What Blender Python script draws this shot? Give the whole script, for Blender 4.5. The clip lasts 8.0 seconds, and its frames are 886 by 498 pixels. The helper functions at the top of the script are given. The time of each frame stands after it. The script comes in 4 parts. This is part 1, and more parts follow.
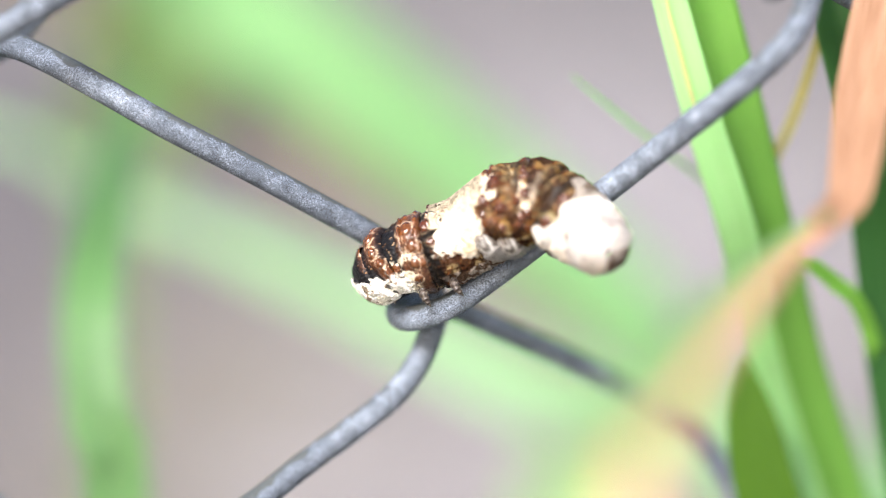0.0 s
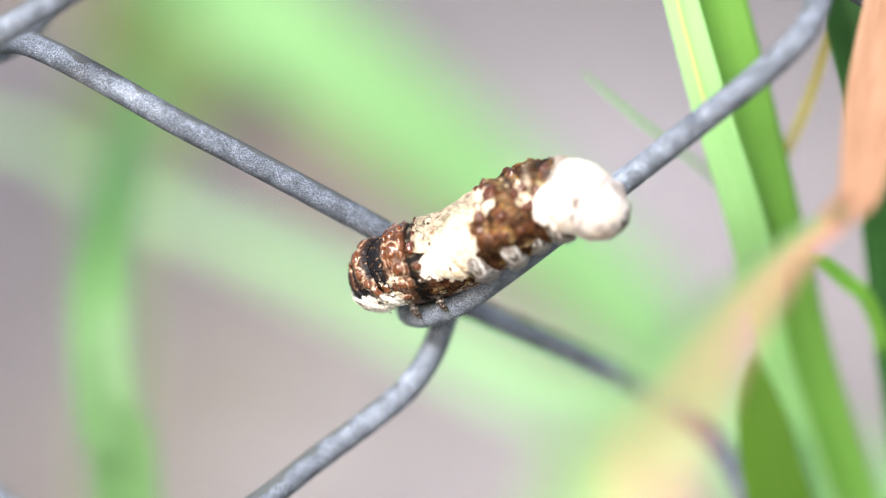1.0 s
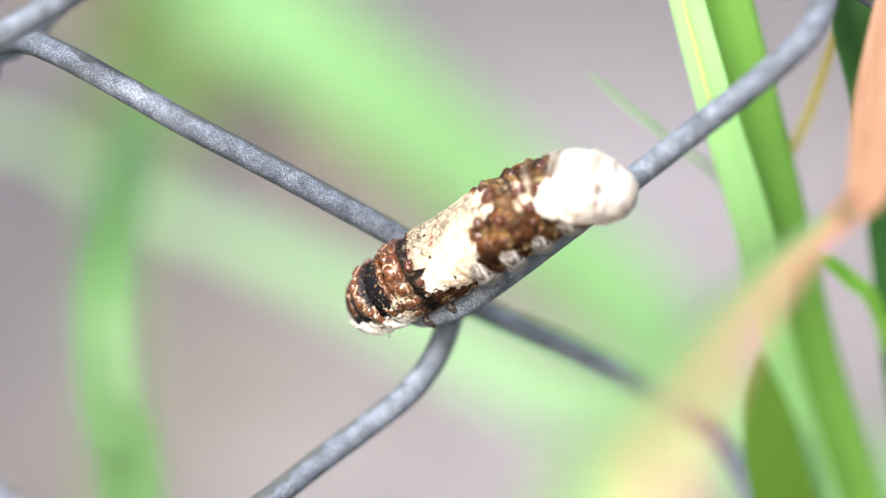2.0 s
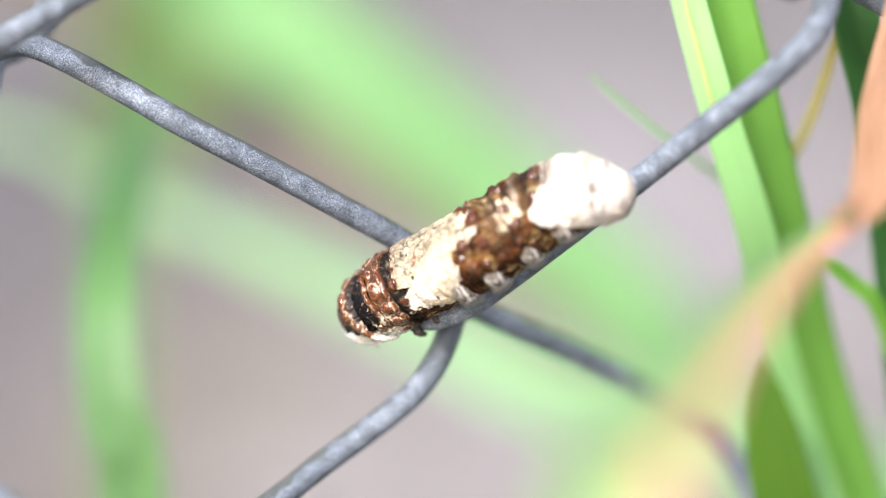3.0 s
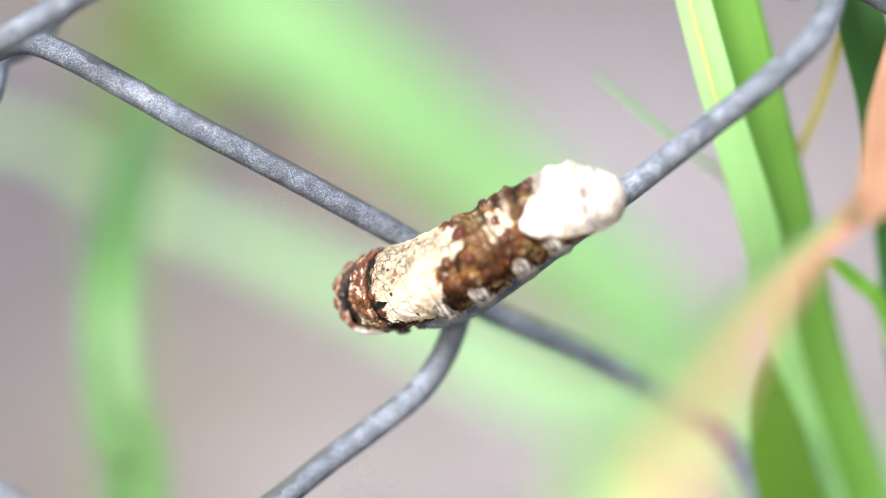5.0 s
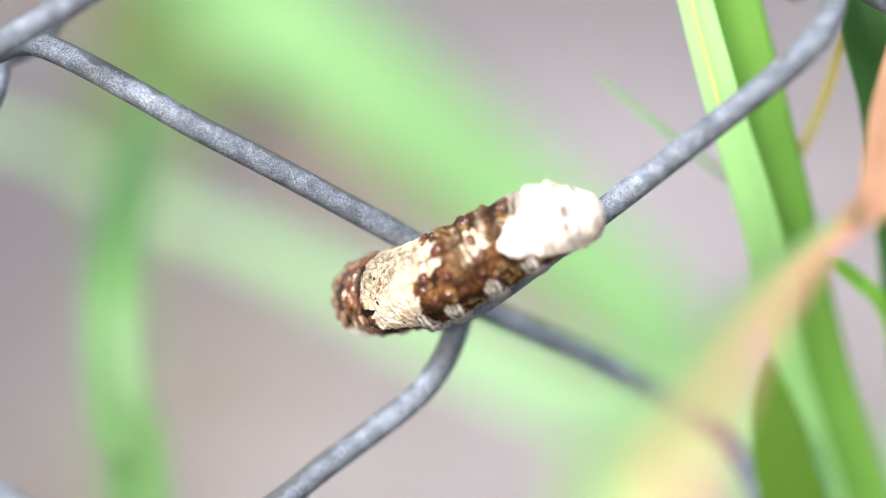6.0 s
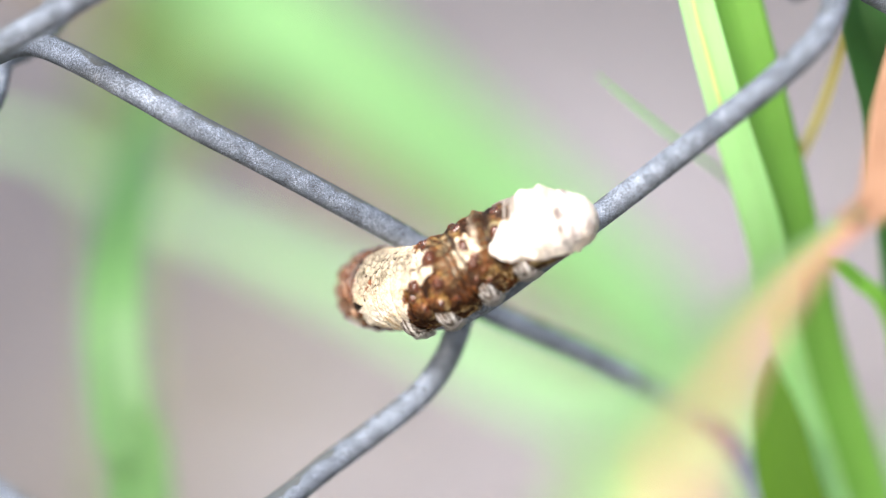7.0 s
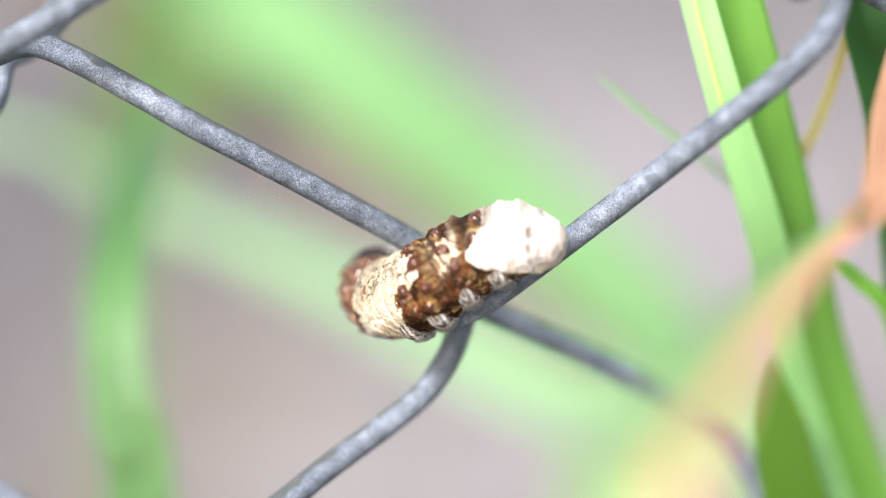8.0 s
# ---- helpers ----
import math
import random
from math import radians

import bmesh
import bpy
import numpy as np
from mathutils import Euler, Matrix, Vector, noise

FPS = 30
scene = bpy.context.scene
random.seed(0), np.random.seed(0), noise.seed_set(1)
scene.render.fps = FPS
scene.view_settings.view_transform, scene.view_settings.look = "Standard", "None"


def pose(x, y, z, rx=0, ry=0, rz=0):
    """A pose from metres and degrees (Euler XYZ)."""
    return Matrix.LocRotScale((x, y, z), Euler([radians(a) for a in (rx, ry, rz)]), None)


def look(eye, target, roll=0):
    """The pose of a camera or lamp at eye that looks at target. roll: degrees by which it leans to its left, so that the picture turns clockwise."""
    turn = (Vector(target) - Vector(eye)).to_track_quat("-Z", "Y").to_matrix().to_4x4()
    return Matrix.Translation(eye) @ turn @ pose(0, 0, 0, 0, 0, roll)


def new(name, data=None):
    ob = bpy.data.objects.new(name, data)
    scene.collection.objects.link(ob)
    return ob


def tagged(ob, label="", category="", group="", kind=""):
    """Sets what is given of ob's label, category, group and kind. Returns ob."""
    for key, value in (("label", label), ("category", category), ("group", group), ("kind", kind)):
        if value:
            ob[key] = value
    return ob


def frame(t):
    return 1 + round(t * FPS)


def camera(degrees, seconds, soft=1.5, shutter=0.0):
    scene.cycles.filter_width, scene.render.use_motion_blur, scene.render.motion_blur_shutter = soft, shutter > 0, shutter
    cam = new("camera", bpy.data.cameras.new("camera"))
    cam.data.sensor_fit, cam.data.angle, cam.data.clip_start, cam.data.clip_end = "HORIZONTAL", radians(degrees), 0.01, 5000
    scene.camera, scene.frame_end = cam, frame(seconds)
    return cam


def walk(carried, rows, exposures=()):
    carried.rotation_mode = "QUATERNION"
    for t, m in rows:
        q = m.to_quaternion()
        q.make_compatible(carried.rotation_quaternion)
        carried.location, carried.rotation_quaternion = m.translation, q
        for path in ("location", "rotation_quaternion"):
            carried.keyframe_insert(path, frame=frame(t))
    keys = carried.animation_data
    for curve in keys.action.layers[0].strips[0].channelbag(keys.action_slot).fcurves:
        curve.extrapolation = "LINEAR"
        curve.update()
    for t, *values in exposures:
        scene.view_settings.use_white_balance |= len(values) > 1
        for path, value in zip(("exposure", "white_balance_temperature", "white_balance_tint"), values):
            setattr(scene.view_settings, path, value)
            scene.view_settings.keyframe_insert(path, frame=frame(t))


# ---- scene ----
# A caterpillar on a chain-link fence, seen from close by.
# Near things are laid out in millimetres on the fence, fitted to the camera's view: right, up along it, out towards the
# viewer.
from math import pi, sin, cos

# fence tilted square to the camera, so its layout fits the view
LEAN = 14.0
FENCE_Z = 0.40
REACH = 0.289
FENCE = pose(0, 0, FENCE_Z, 90 - LEAN, 0, 0)


def place(p):
    """World metres of a point given in millimetres on the fence."""
    return FENCE @ Vector((p[0] / 1000, p[1] / 1000, p[2] / 1000))


# ---- camera ----
cam = camera(20.0, 8.0, soft=0.5)
cam.data.dof.use_dof = True
cam.data.dof.focus_distance = REACH - 0.0052
cam.data.dof.aperture_fstop = 4.0
# seconds, and the drift of the eye in millimetres across and up
DRIFT = [
    (0.0, 0.00, 0.00),
    (0.5, -0.90, -0.24),
    (1.0, -1.18, -0.40),
    (1.5, -1.59, -0.58),
    (3.0, -2.11, -0.06),
    (3.5, -2.29, -0.20),
    (4.0, -2.19, -0.20),
    (4.5, -2.39, -0.30),
    (6.0, -2.89, -0.14),
    (6.5, -2.79, -0.28),
    (7.0, -3.03, -0.10),
    (7.5, -3.15, 0.00),
    (8.0, -3.23, 0.00),
]
walk(cam, [(t, pose(*(FENCE @ Vector((u / 1000, v / 1000, REACH))), 90 - LEAN, 0, 0)) for t, u, v in DRIFT])

# ---- light ----
SUN_HEIGHT, SUN_TURN = 33.0, 205.0
world = bpy.data.worlds.new("sky")
scene.world = world
world.use_nodes = True
wn = world.node_tree
sky = wn.nodes.new("ShaderNodeTexSky")
sky.sky_type = "NISHITA"
sky.sun_disc = False
sky.sun_elevation = radians(SUN_HEIGHT)
sky.sun_rotation = radians(SUN_TURN)
sky.air_density, sky.dust_density, sky.ozone_density = 1.0, 4.0, 0.6
wn.links.new(sky.outputs[0], wn.nodes["Background"].inputs[0])
wn.nodes["Background"].inputs[1].default_value = 0.095
sun = new("sun", bpy.data.lights.new("sun", "SUN"))
sun.data.energy = 3.8
sun.data.angle = radians(24)
sun.data.color = (1.0, 0.972, 0.98)
a, h = radians(SUN_TURN), radians(SUN_HEIGHT)
sun.matrix_basis = look((0.6 * sin(a) * cos(h), 0.6 * cos(a) * cos(h), 0.4 + sin(h)), (0, 0, 0.4))
scene.view_settings.exposure = 1.0


# ---- materials ----
SIDE_DRY = 0.9

def material(name, rough=0.5, metal=0.0):
    m = bpy.data.materials.new(name)
    m.use_nodes = True
    n = m.node_tree.nodes["Principled BSDF"]
    n.inputs["Roughness"].default_value = rough
    n.inputs["Metallic"].default_value = metal
    return m, m.node_tree, n


def noise_node(nt, scale, detail=4, rough=0.6, vector=None):
    n = nt.nodes.new("ShaderNodeTexNoise")
    n.inputs["Scale"].default_value = scale
    n.inputs["Detail"].default_value = detail
    n.inputs["Roughness"].default_value = rough
    if vector is None:
        vector = nt.nodes.new("ShaderNodeTexCoord").outputs["Object"]
    nt.links.new(vector, n.inputs["Vector"])
    return n.outputs["Fac"]


def ramp(nt, fac, stops):
    r = nt.nodes.new("ShaderNodeValToRGB")
    e = r.color_ramp.elements
    while len(e) < len(stops):
        e.new(0.5)
    for k, (at, c) in zip(e, stops):
        k.position, k.color = at, (*c, 1)
    nt.links.new(fac, r.inputs[0])
    return r.outputs[0]


def mix(nt, a, b, fac, how="MIX"):
    m = nt.nodes.new("ShaderNodeMix")
    m.data_type, m.blend_type = "RGBA", how
    for socket, v in ((m.inputs[6], a), (m.inputs[7], b), (m.inputs[0], fac)):
        if hasattr(v, "links"):
            nt.links.new(v, socket)
        else:
            socket.default_value = (*v, 1) if isinstance(v, tuple) else v
    return m.outputs[2]


def bump(nt, bsdf, fac, strength, distance):
    b = nt.nodes.new("ShaderNodeBump")
    b.inputs["Strength"].default_value = strength
    b.inputs["Distance"].default_value = distance
    nt.links.new(fac, b.inputs["Height"])
    nt.links.new(b.outputs[0], bsdf.inputs["Normal"])


def wire_material():
    m, nt, b = material("galvanised_wire", 0.7, 0.15)
    blotch = noise_node(nt, 520, 5, 0.7)
    grain = noise_node(nt, 7200, 3, 0.7)
    c = ramp(nt, blotch, [(0.32, (0.094, 0.114, 0.143)), (0.46, (0.152, 0.179, 0.221)), (0.58, (0.21, 0.246, 0.302)), (0.7, (0.335, 0.385, 0.462))])
    g = ramp(nt, grain, [(0.36, (0.2, 0.2, 0.2)), (0.5, (0.9, 0.9, 0.9)), (0.64, (2.0, 2.0, 2.05))])
    c = mix(nt, c, g, 0.9, "MULTIPLY")
    weather = ramp(nt, noise_node(nt, 45, 2, 0.5), [(0.38, (0.72, 0.73, 0.75)), (0.6, (1.06, 1.06, 1.06))])
    c = mix(nt, c, weather, 1.0, "MULTIPLY")
    # broken grime patches, and the top edge's shade, painted dark on upward faces
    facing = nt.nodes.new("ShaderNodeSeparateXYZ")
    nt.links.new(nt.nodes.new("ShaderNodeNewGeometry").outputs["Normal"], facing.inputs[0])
    top_tone = nt.nodes.new("ShaderNodeMath")
    top_tone.operation = "MULTIPLY_ADD"
    nt.links.new(noise_node(nt, 320, 5, 0.7), top_tone.inputs[0])
    top_tone.inputs[1].default_value = 0.65
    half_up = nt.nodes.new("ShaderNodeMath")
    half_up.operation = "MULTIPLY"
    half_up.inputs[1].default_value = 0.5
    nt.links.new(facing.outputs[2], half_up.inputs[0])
    nt.links.new(half_up.outputs[0], top_tone.inputs[2])
    c = mix(nt, c, (0.075, 0.083, 0.08), ramp(nt, top_tone.outputs[0], [(0.685, (0, 0, 0)), (0.735, (0.85, 0.85, 0.85))]))
    dirt = ramp(nt, noise_node(nt, 130, 5, 0.7), [(0.62, (0, 0, 0)), (0.74, (0.5, 0.5, 0.5))])
    c = mix(nt, c, (0.2, 0.15, 0.12), dirt)
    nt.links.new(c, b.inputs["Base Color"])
    bump(nt, b, grain, 0.8, 0.00014)
    return m


def leaf_material(name, deep, pale, dry=None, shine=0.45, glow=0.45):
    """A strap leaf: long veins across its width, mottled along it, light passing through."""
    m, nt, b = material(name, shine)
    uv = nt.nodes.new("ShaderNodeUVMap").outputs[0]
    stretch = nt.nodes.new("ShaderNodeMapping")
    stretch.inputs["Scale"].default_value = (46, 14, 1)
    nt.links.new(uv, stretch.inputs[0])
    veins = noise_node(nt, 1.0, 2, 0.5, stretch.outputs[0])
    broad = noise_node(nt, 55, 4, 0.6)
    c = ramp(nt, veins, [(0.32, deep), (0.68, pale)])
    c = mix(nt, c, tuple(0.62 * v for v in deep), ramp(nt, broad, [(0.45, (0, 0, 0)), (0.8, (0.45, 0.45, 0.45))]))
    if dry:
        sep = nt.nodes.new("ShaderNodeSeparateXYZ")
        nt.links.new(uv, sep.inputs[0])
        add = nt.nodes.new("ShaderNodeMath")
        add.operation = "MULTIPLY_ADD"
        nt.links.new(broad, add.inputs[0])
        add.inputs[1].default_value = 0.03
        side = nt.nodes.new("ShaderNodeMath")
        side.operation = "MULTIPLY_ADD"
        nt.links.new(sep.outputs[0], side.inputs[0])
        side.inputs[1].default_value = SIDE_DRY
        up = nt.nodes.new("ShaderNodeMath")
        up.operation = "MULTIPLY"
        nt.links.new(sep.outputs[1], up.inputs[0])
        up.inputs[1].default_value = 2.0
        nt.links.new(up.outputs[0], side.inputs[2])
        nt.links.new(side.outputs[0], add.inputs[2])
        less = nt.nodes.new("ShaderNodeMath")
        less.operation = "MULTIPLY"
        nt.links.new(add.outputs[0], less.inputs[0])
        less.inputs[1].default_value = 0.32
        along = ramp(nt, less.outputs[0], dry)
        c = along
        c = mix(nt, c, ramp(nt, veins, [(0.3, (0.75, 0.72, 0.7)), (0.7, (1.1, 1.1, 1.1))]), 0.6, "MULTIPLY")
    nt.links.new(c, b.inputs["Base Color"])
    bump(nt, b, veins, 0.3, 0.0003)
    t = nt.nodes.new("ShaderNodeBsdfTranslucent")
    lift = mix(nt, c, (1.1, 1.2, 0.85), 1.0, "MULTIPLY") if not dry else c
    nt.links.new(lift, t.inputs[0])
    s = nt.nodes.new("ShaderNodeMixShader")
    s.inputs[0].default_value = glow
    nt.links.new(b.outputs[0], s.inputs[1])
    nt.links.new(t.outputs[0], s.inputs[2])
    nt.links.new(s.outputs[0], nt.nodes["Material Output"].inputs[0])
    return m


def ground_material():
    m, nt, b = material("dry_sandy_soil", 0.95)
    big = noise_node(nt, 6.5, 4, 0.65)
    fine = noise_node(nt, 60, 6, 0.75)
    c = ramp(nt, big, [(0.36, (0.09, 0.074, 0.064)), (0.48, (0.25, 0.222, 0.215)), (0.64, (0.46, 0.433, 0.45))])
    c = mix(nt, c, ramp(nt, fine, [(0.3, (0.6, 0.58, 0.57)), (0.7, (1.15, 1.15, 1.15))]), 0.8, "MULTIPLY")
    # darker tone further back, with an uneven edge
    soil_xyz = nt.nodes.new("ShaderNodeSeparateXYZ")
    nt.links.new(nt.nodes.new("ShaderNodeTexCoord").outputs["Object"], soil_xyz.inputs[0])
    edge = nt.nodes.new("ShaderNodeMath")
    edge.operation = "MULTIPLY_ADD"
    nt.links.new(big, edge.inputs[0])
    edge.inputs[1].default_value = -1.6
    nt.links.new(soil_xyz.outputs[1], edge.inputs[2])
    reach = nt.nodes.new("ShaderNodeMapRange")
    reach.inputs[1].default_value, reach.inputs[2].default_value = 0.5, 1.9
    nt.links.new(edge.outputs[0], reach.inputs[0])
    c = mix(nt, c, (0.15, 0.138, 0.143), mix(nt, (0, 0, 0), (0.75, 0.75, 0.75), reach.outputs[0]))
    # patches of darker grey, brown and paler soil, placed to fit the camera's view
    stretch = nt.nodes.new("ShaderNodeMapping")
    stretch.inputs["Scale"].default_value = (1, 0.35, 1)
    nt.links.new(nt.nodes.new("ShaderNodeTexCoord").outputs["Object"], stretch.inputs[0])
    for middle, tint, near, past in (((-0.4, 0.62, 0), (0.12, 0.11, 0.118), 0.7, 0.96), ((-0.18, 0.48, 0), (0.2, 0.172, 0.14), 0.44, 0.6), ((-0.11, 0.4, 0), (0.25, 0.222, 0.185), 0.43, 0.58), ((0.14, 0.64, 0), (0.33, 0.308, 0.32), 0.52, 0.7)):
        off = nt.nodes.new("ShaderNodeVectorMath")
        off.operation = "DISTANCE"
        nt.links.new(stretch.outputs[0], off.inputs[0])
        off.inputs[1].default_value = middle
        patch_edge = nt.nodes.new("ShaderNodeMath")
        patch_edge.operation = "MULTIPLY_ADD"
        nt.links.new(big, patch_edge.inputs[0])
        patch_edge.inputs[1].default_value = 0.9
        nt.links.new(off.outputs["Value"], patch_edge.inputs[2])
        c = mix(nt, c, tint, ramp(nt, patch_edge.outputs[0], [(near, (0.85, 0.85, 0.85)), (past, (0, 0, 0))]))
    # unseen dark strip along the fence foot, added to cut bounce light, ragged edges
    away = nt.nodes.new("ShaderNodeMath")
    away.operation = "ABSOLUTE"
    nt.links.new(soil_xyz.outputs[1], away.inputs[0])
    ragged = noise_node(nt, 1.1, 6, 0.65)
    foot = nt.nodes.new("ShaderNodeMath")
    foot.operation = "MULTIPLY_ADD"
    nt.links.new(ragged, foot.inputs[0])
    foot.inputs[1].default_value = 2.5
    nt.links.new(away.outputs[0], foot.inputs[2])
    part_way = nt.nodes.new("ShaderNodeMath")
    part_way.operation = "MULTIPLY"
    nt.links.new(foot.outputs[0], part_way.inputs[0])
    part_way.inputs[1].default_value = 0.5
    bounce_cut = ramp(nt, fine, [(0.35, (0.05, 0.045, 0.028)), (0.5, (0.1, 0.1, 0.06)), (0.65, (0.17, 0.15, 0.11))])
    c = mix(nt, bounce_cut, c, ramp(nt, part_way.outputs[0], [(0.8, (0, 0, 0)), (0.95, (1, 1, 1))]))
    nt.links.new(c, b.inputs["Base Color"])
    bump(nt, b, fine, 0.8, 0.01)
    return m


def skin_material(name, rough):
    m, nt, b = material(name, rough)
    col = nt.nodes.new("ShaderNodeVertexColor")
    col.layer_name = "pattern"
    fine = noise_node(nt, 3400, 4, 0.72)
    c = mix(nt, col.outputs[0], ramp(nt, fine, [(0.34, (0.45, 0.43, 0.41)), (0.66, (1.35, 1.35, 1.35))]), 0.7, "MULTIPLY")
    nt.links.new(c, b.inputs["Base Color"])
    gloss = nt.nodes.new("ShaderNodeAttribute")
    gloss.attribute_name = "gloss"
    r = nt.nodes.new("ShaderNodeMapRange")
    r.inputs[3].default_value, r.inputs[4].default_value = 0.75, 0.16
    nt.links.new(gloss.outputs["Fac"], r.inputs[0])
    nt.links.new(r.outputs[0], b.inputs["Roughness"])
    shine = nt.nodes.new("ShaderNodeMapRange")
    shine.inputs[3].default_value, shine.inputs[4].default_value = 0.08, 0.5
    nt.links.new(gloss.outputs["Fac"], shine.inputs[0])
    nt.links.new(shine.outputs[0], b.inputs["Specular IOR Level"])
    coat = nt.nodes.new("ShaderNodeMapRange")
    coat.inputs[1].default_value, coat.inputs[2].default_value = 0.7, 1.0
    nt.links.new(gloss.outputs["Fac"], coat.inputs[0])
    nt.links.new(coat.outputs[0], b.inputs["Coat Weight"])
    b.inputs["Coat Roughness"].default_value = 0.08
    b.inputs["Subsurface Weight"].default_value = 0.05
    b.inputs["Subsurface Radius"].default_value = (0.0012, 0.0007, 0.0004)
    b.inputs["Subsurface Scale"].default_value = 0.5
    coarse = noise_node(nt, 1100, 2, 0.5)
    relief = nt.nodes.new("ShaderNodeMath")
    relief.operation = "MULTIPLY_ADD"
    nt.links.new(coarse, relief.inputs[0])
    relief.inputs[1].default_value = 1.5
    nt.links.new(fine, relief.inputs[2])
    bump(nt, b, relief.outputs[0], 0.42, 0.0001)
    return m


WIRE = wire_material()
SOIL = ground_material()
SKIN = skin_material("caterpillar_skin", 0.5)
# halves of one folded blade: their light and shade put into two greens
GREEN_HALF_LIT = leaf_material("lit_half_leaf", (0.38, 0.69, 0.29), (0.5, 0.79, 0.4))
GREEN_HALF_DIM = leaf_material("dim_half_leaf", (0.16, 0.37, 0.055), (0.21, 0.45, 0.09))
GREEN_FRESH = leaf_material("fresh_green_leaf", (0.2, 0.5, 0.06), (0.3, 0.6, 0.1))
GREEN_DEEP = leaf_material("deep_green_leaf", (0.055, 0.15, 0.003), (0.085, 0.205, 0.006), None, 0.8)
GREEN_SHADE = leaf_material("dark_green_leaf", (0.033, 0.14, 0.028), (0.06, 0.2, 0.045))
GREEN_SOFT = leaf_material("soft_green_leaf", (0.15, 0.325, 0.115), (0.19, 0.375, 0.14))
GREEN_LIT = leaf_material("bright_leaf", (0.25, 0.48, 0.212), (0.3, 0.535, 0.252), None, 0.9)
# far leaf's backlit paleness, put into the colour as a whiter green
GREEN_BACKLIT = leaf_material("backlit_green_leaf", (0.35, 0.57, 0.325), (0.42, 0.63, 0.375), None, 0.9)
BROWN_LEAF = leaf_material("dead_brown_leaf", (0.17, 0.135, 0.095), (0.23, 0.185, 0.13), None, 0.8, 0.2)
OLIVE = leaf_material("olive_leaf", (0.2, 0.31, 0.11), (0.25, 0.36, 0.13))
STRAW = leaf_material("yellowing_stalk", (0.48, 0.42, 0.12), (0.58, 0.52, 0.17))
STREAK = leaf_material("pale_tan_streak", (0.66, 0.6, 0.3), (0.72, 0.66, 0.36))
WILTING = leaf_material("wilting_leaf", (0.2, 0.36, 0.06), (0.3, 0.45, 0.1),
                        [(0.66, (0.28, 0.45, 0.2)), (0.75, (0.4, 0.54, 0.26)), (0.763, (0.92, 0.78, 0.05)), (0.772, (0.84, 0.56, 0.22)), (0.779, (0.76, 0.44, 0.34))], 0.6)
DRIED = leaf_material("dried_leaf", (0.3, 0.155, 0.085), (0.47, 0.285, 0.185), None, 0.7, 0.3)


# ---- building tools ----
def link_mesh(name, verts, faces, mat, parent=None, label="", smooth=True):
    me = bpy.data.meshes.new(name)
    me.from_pydata([tuple(v) for v in verts], [], faces)
    me.materials.append(mat)
    if smooth:
        me.polygons.foreach_set("use_smooth", [True] * len(me.polygons))
    me.update()
    ob = new(name, me)
    ob.parent = parent
    if label:
        tagged(ob, label)
    return ob


def thing(name, label, category, group="", kind="", at=(0, 0, 0)):
    ob = new(name)
    ob.empty_display_size = 0.01
    ob.location = at
    return tagged(ob, label, category, group, kind)


def spline(points, steps):
    """Catmull-Rom through the points."""
    p = [np.array(q, float) for q in points]
    p = [2 * p[0] - p[1]] + p + [2 * p[-1] - p[-2]]
    out = []
    for i in range(1, len(p) - 2):
        for k in range(steps):
            t = k / steps
            a, b, c, d = p[i - 1:i + 3]
            out.append(0.5 * (2 * b + (c - a) * t + (2 * a - 5 * b + 4 * c - d) * t * t + (3 * b - a - 3 * c + d) * t ** 3))
    out.append(p[-2])
    return np.array(out)


def tube(points, radius, around=14):
    """Vertices and faces of a round wire along world points."""
    pts = [Vector(p) for p in points]
    verts, faces = [], []
    side = Vector((0, 1, 0))
    for i, p in enumerate(pts):
        t = (pts[min(i + 1, len(pts) - 1)] - pts[max(i - 1, 0)]).normalized()
        side = (side - t * side.dot(t)).normalized()
        up = t.cross(side)
        r = radius[i] if hasattr(radius, "__len__") else radius
        for k in range(around):
            f = 2 * pi * k / around
            verts.append(p + (side * cos(f) + up * sin(f)) * r)
    for i in range(len(pts) - 1):
        for k in range(around):
            n = (k + 1) % around
            faces.append((i * around + k, i * around + n, (i + 1) * around + n, (i + 1) * around + k))
    faces.append(tuple(range(around))[::-1])
    faces.append(tuple((len(pts) - 1) * around + k for k in range(around)))
    return verts, faces


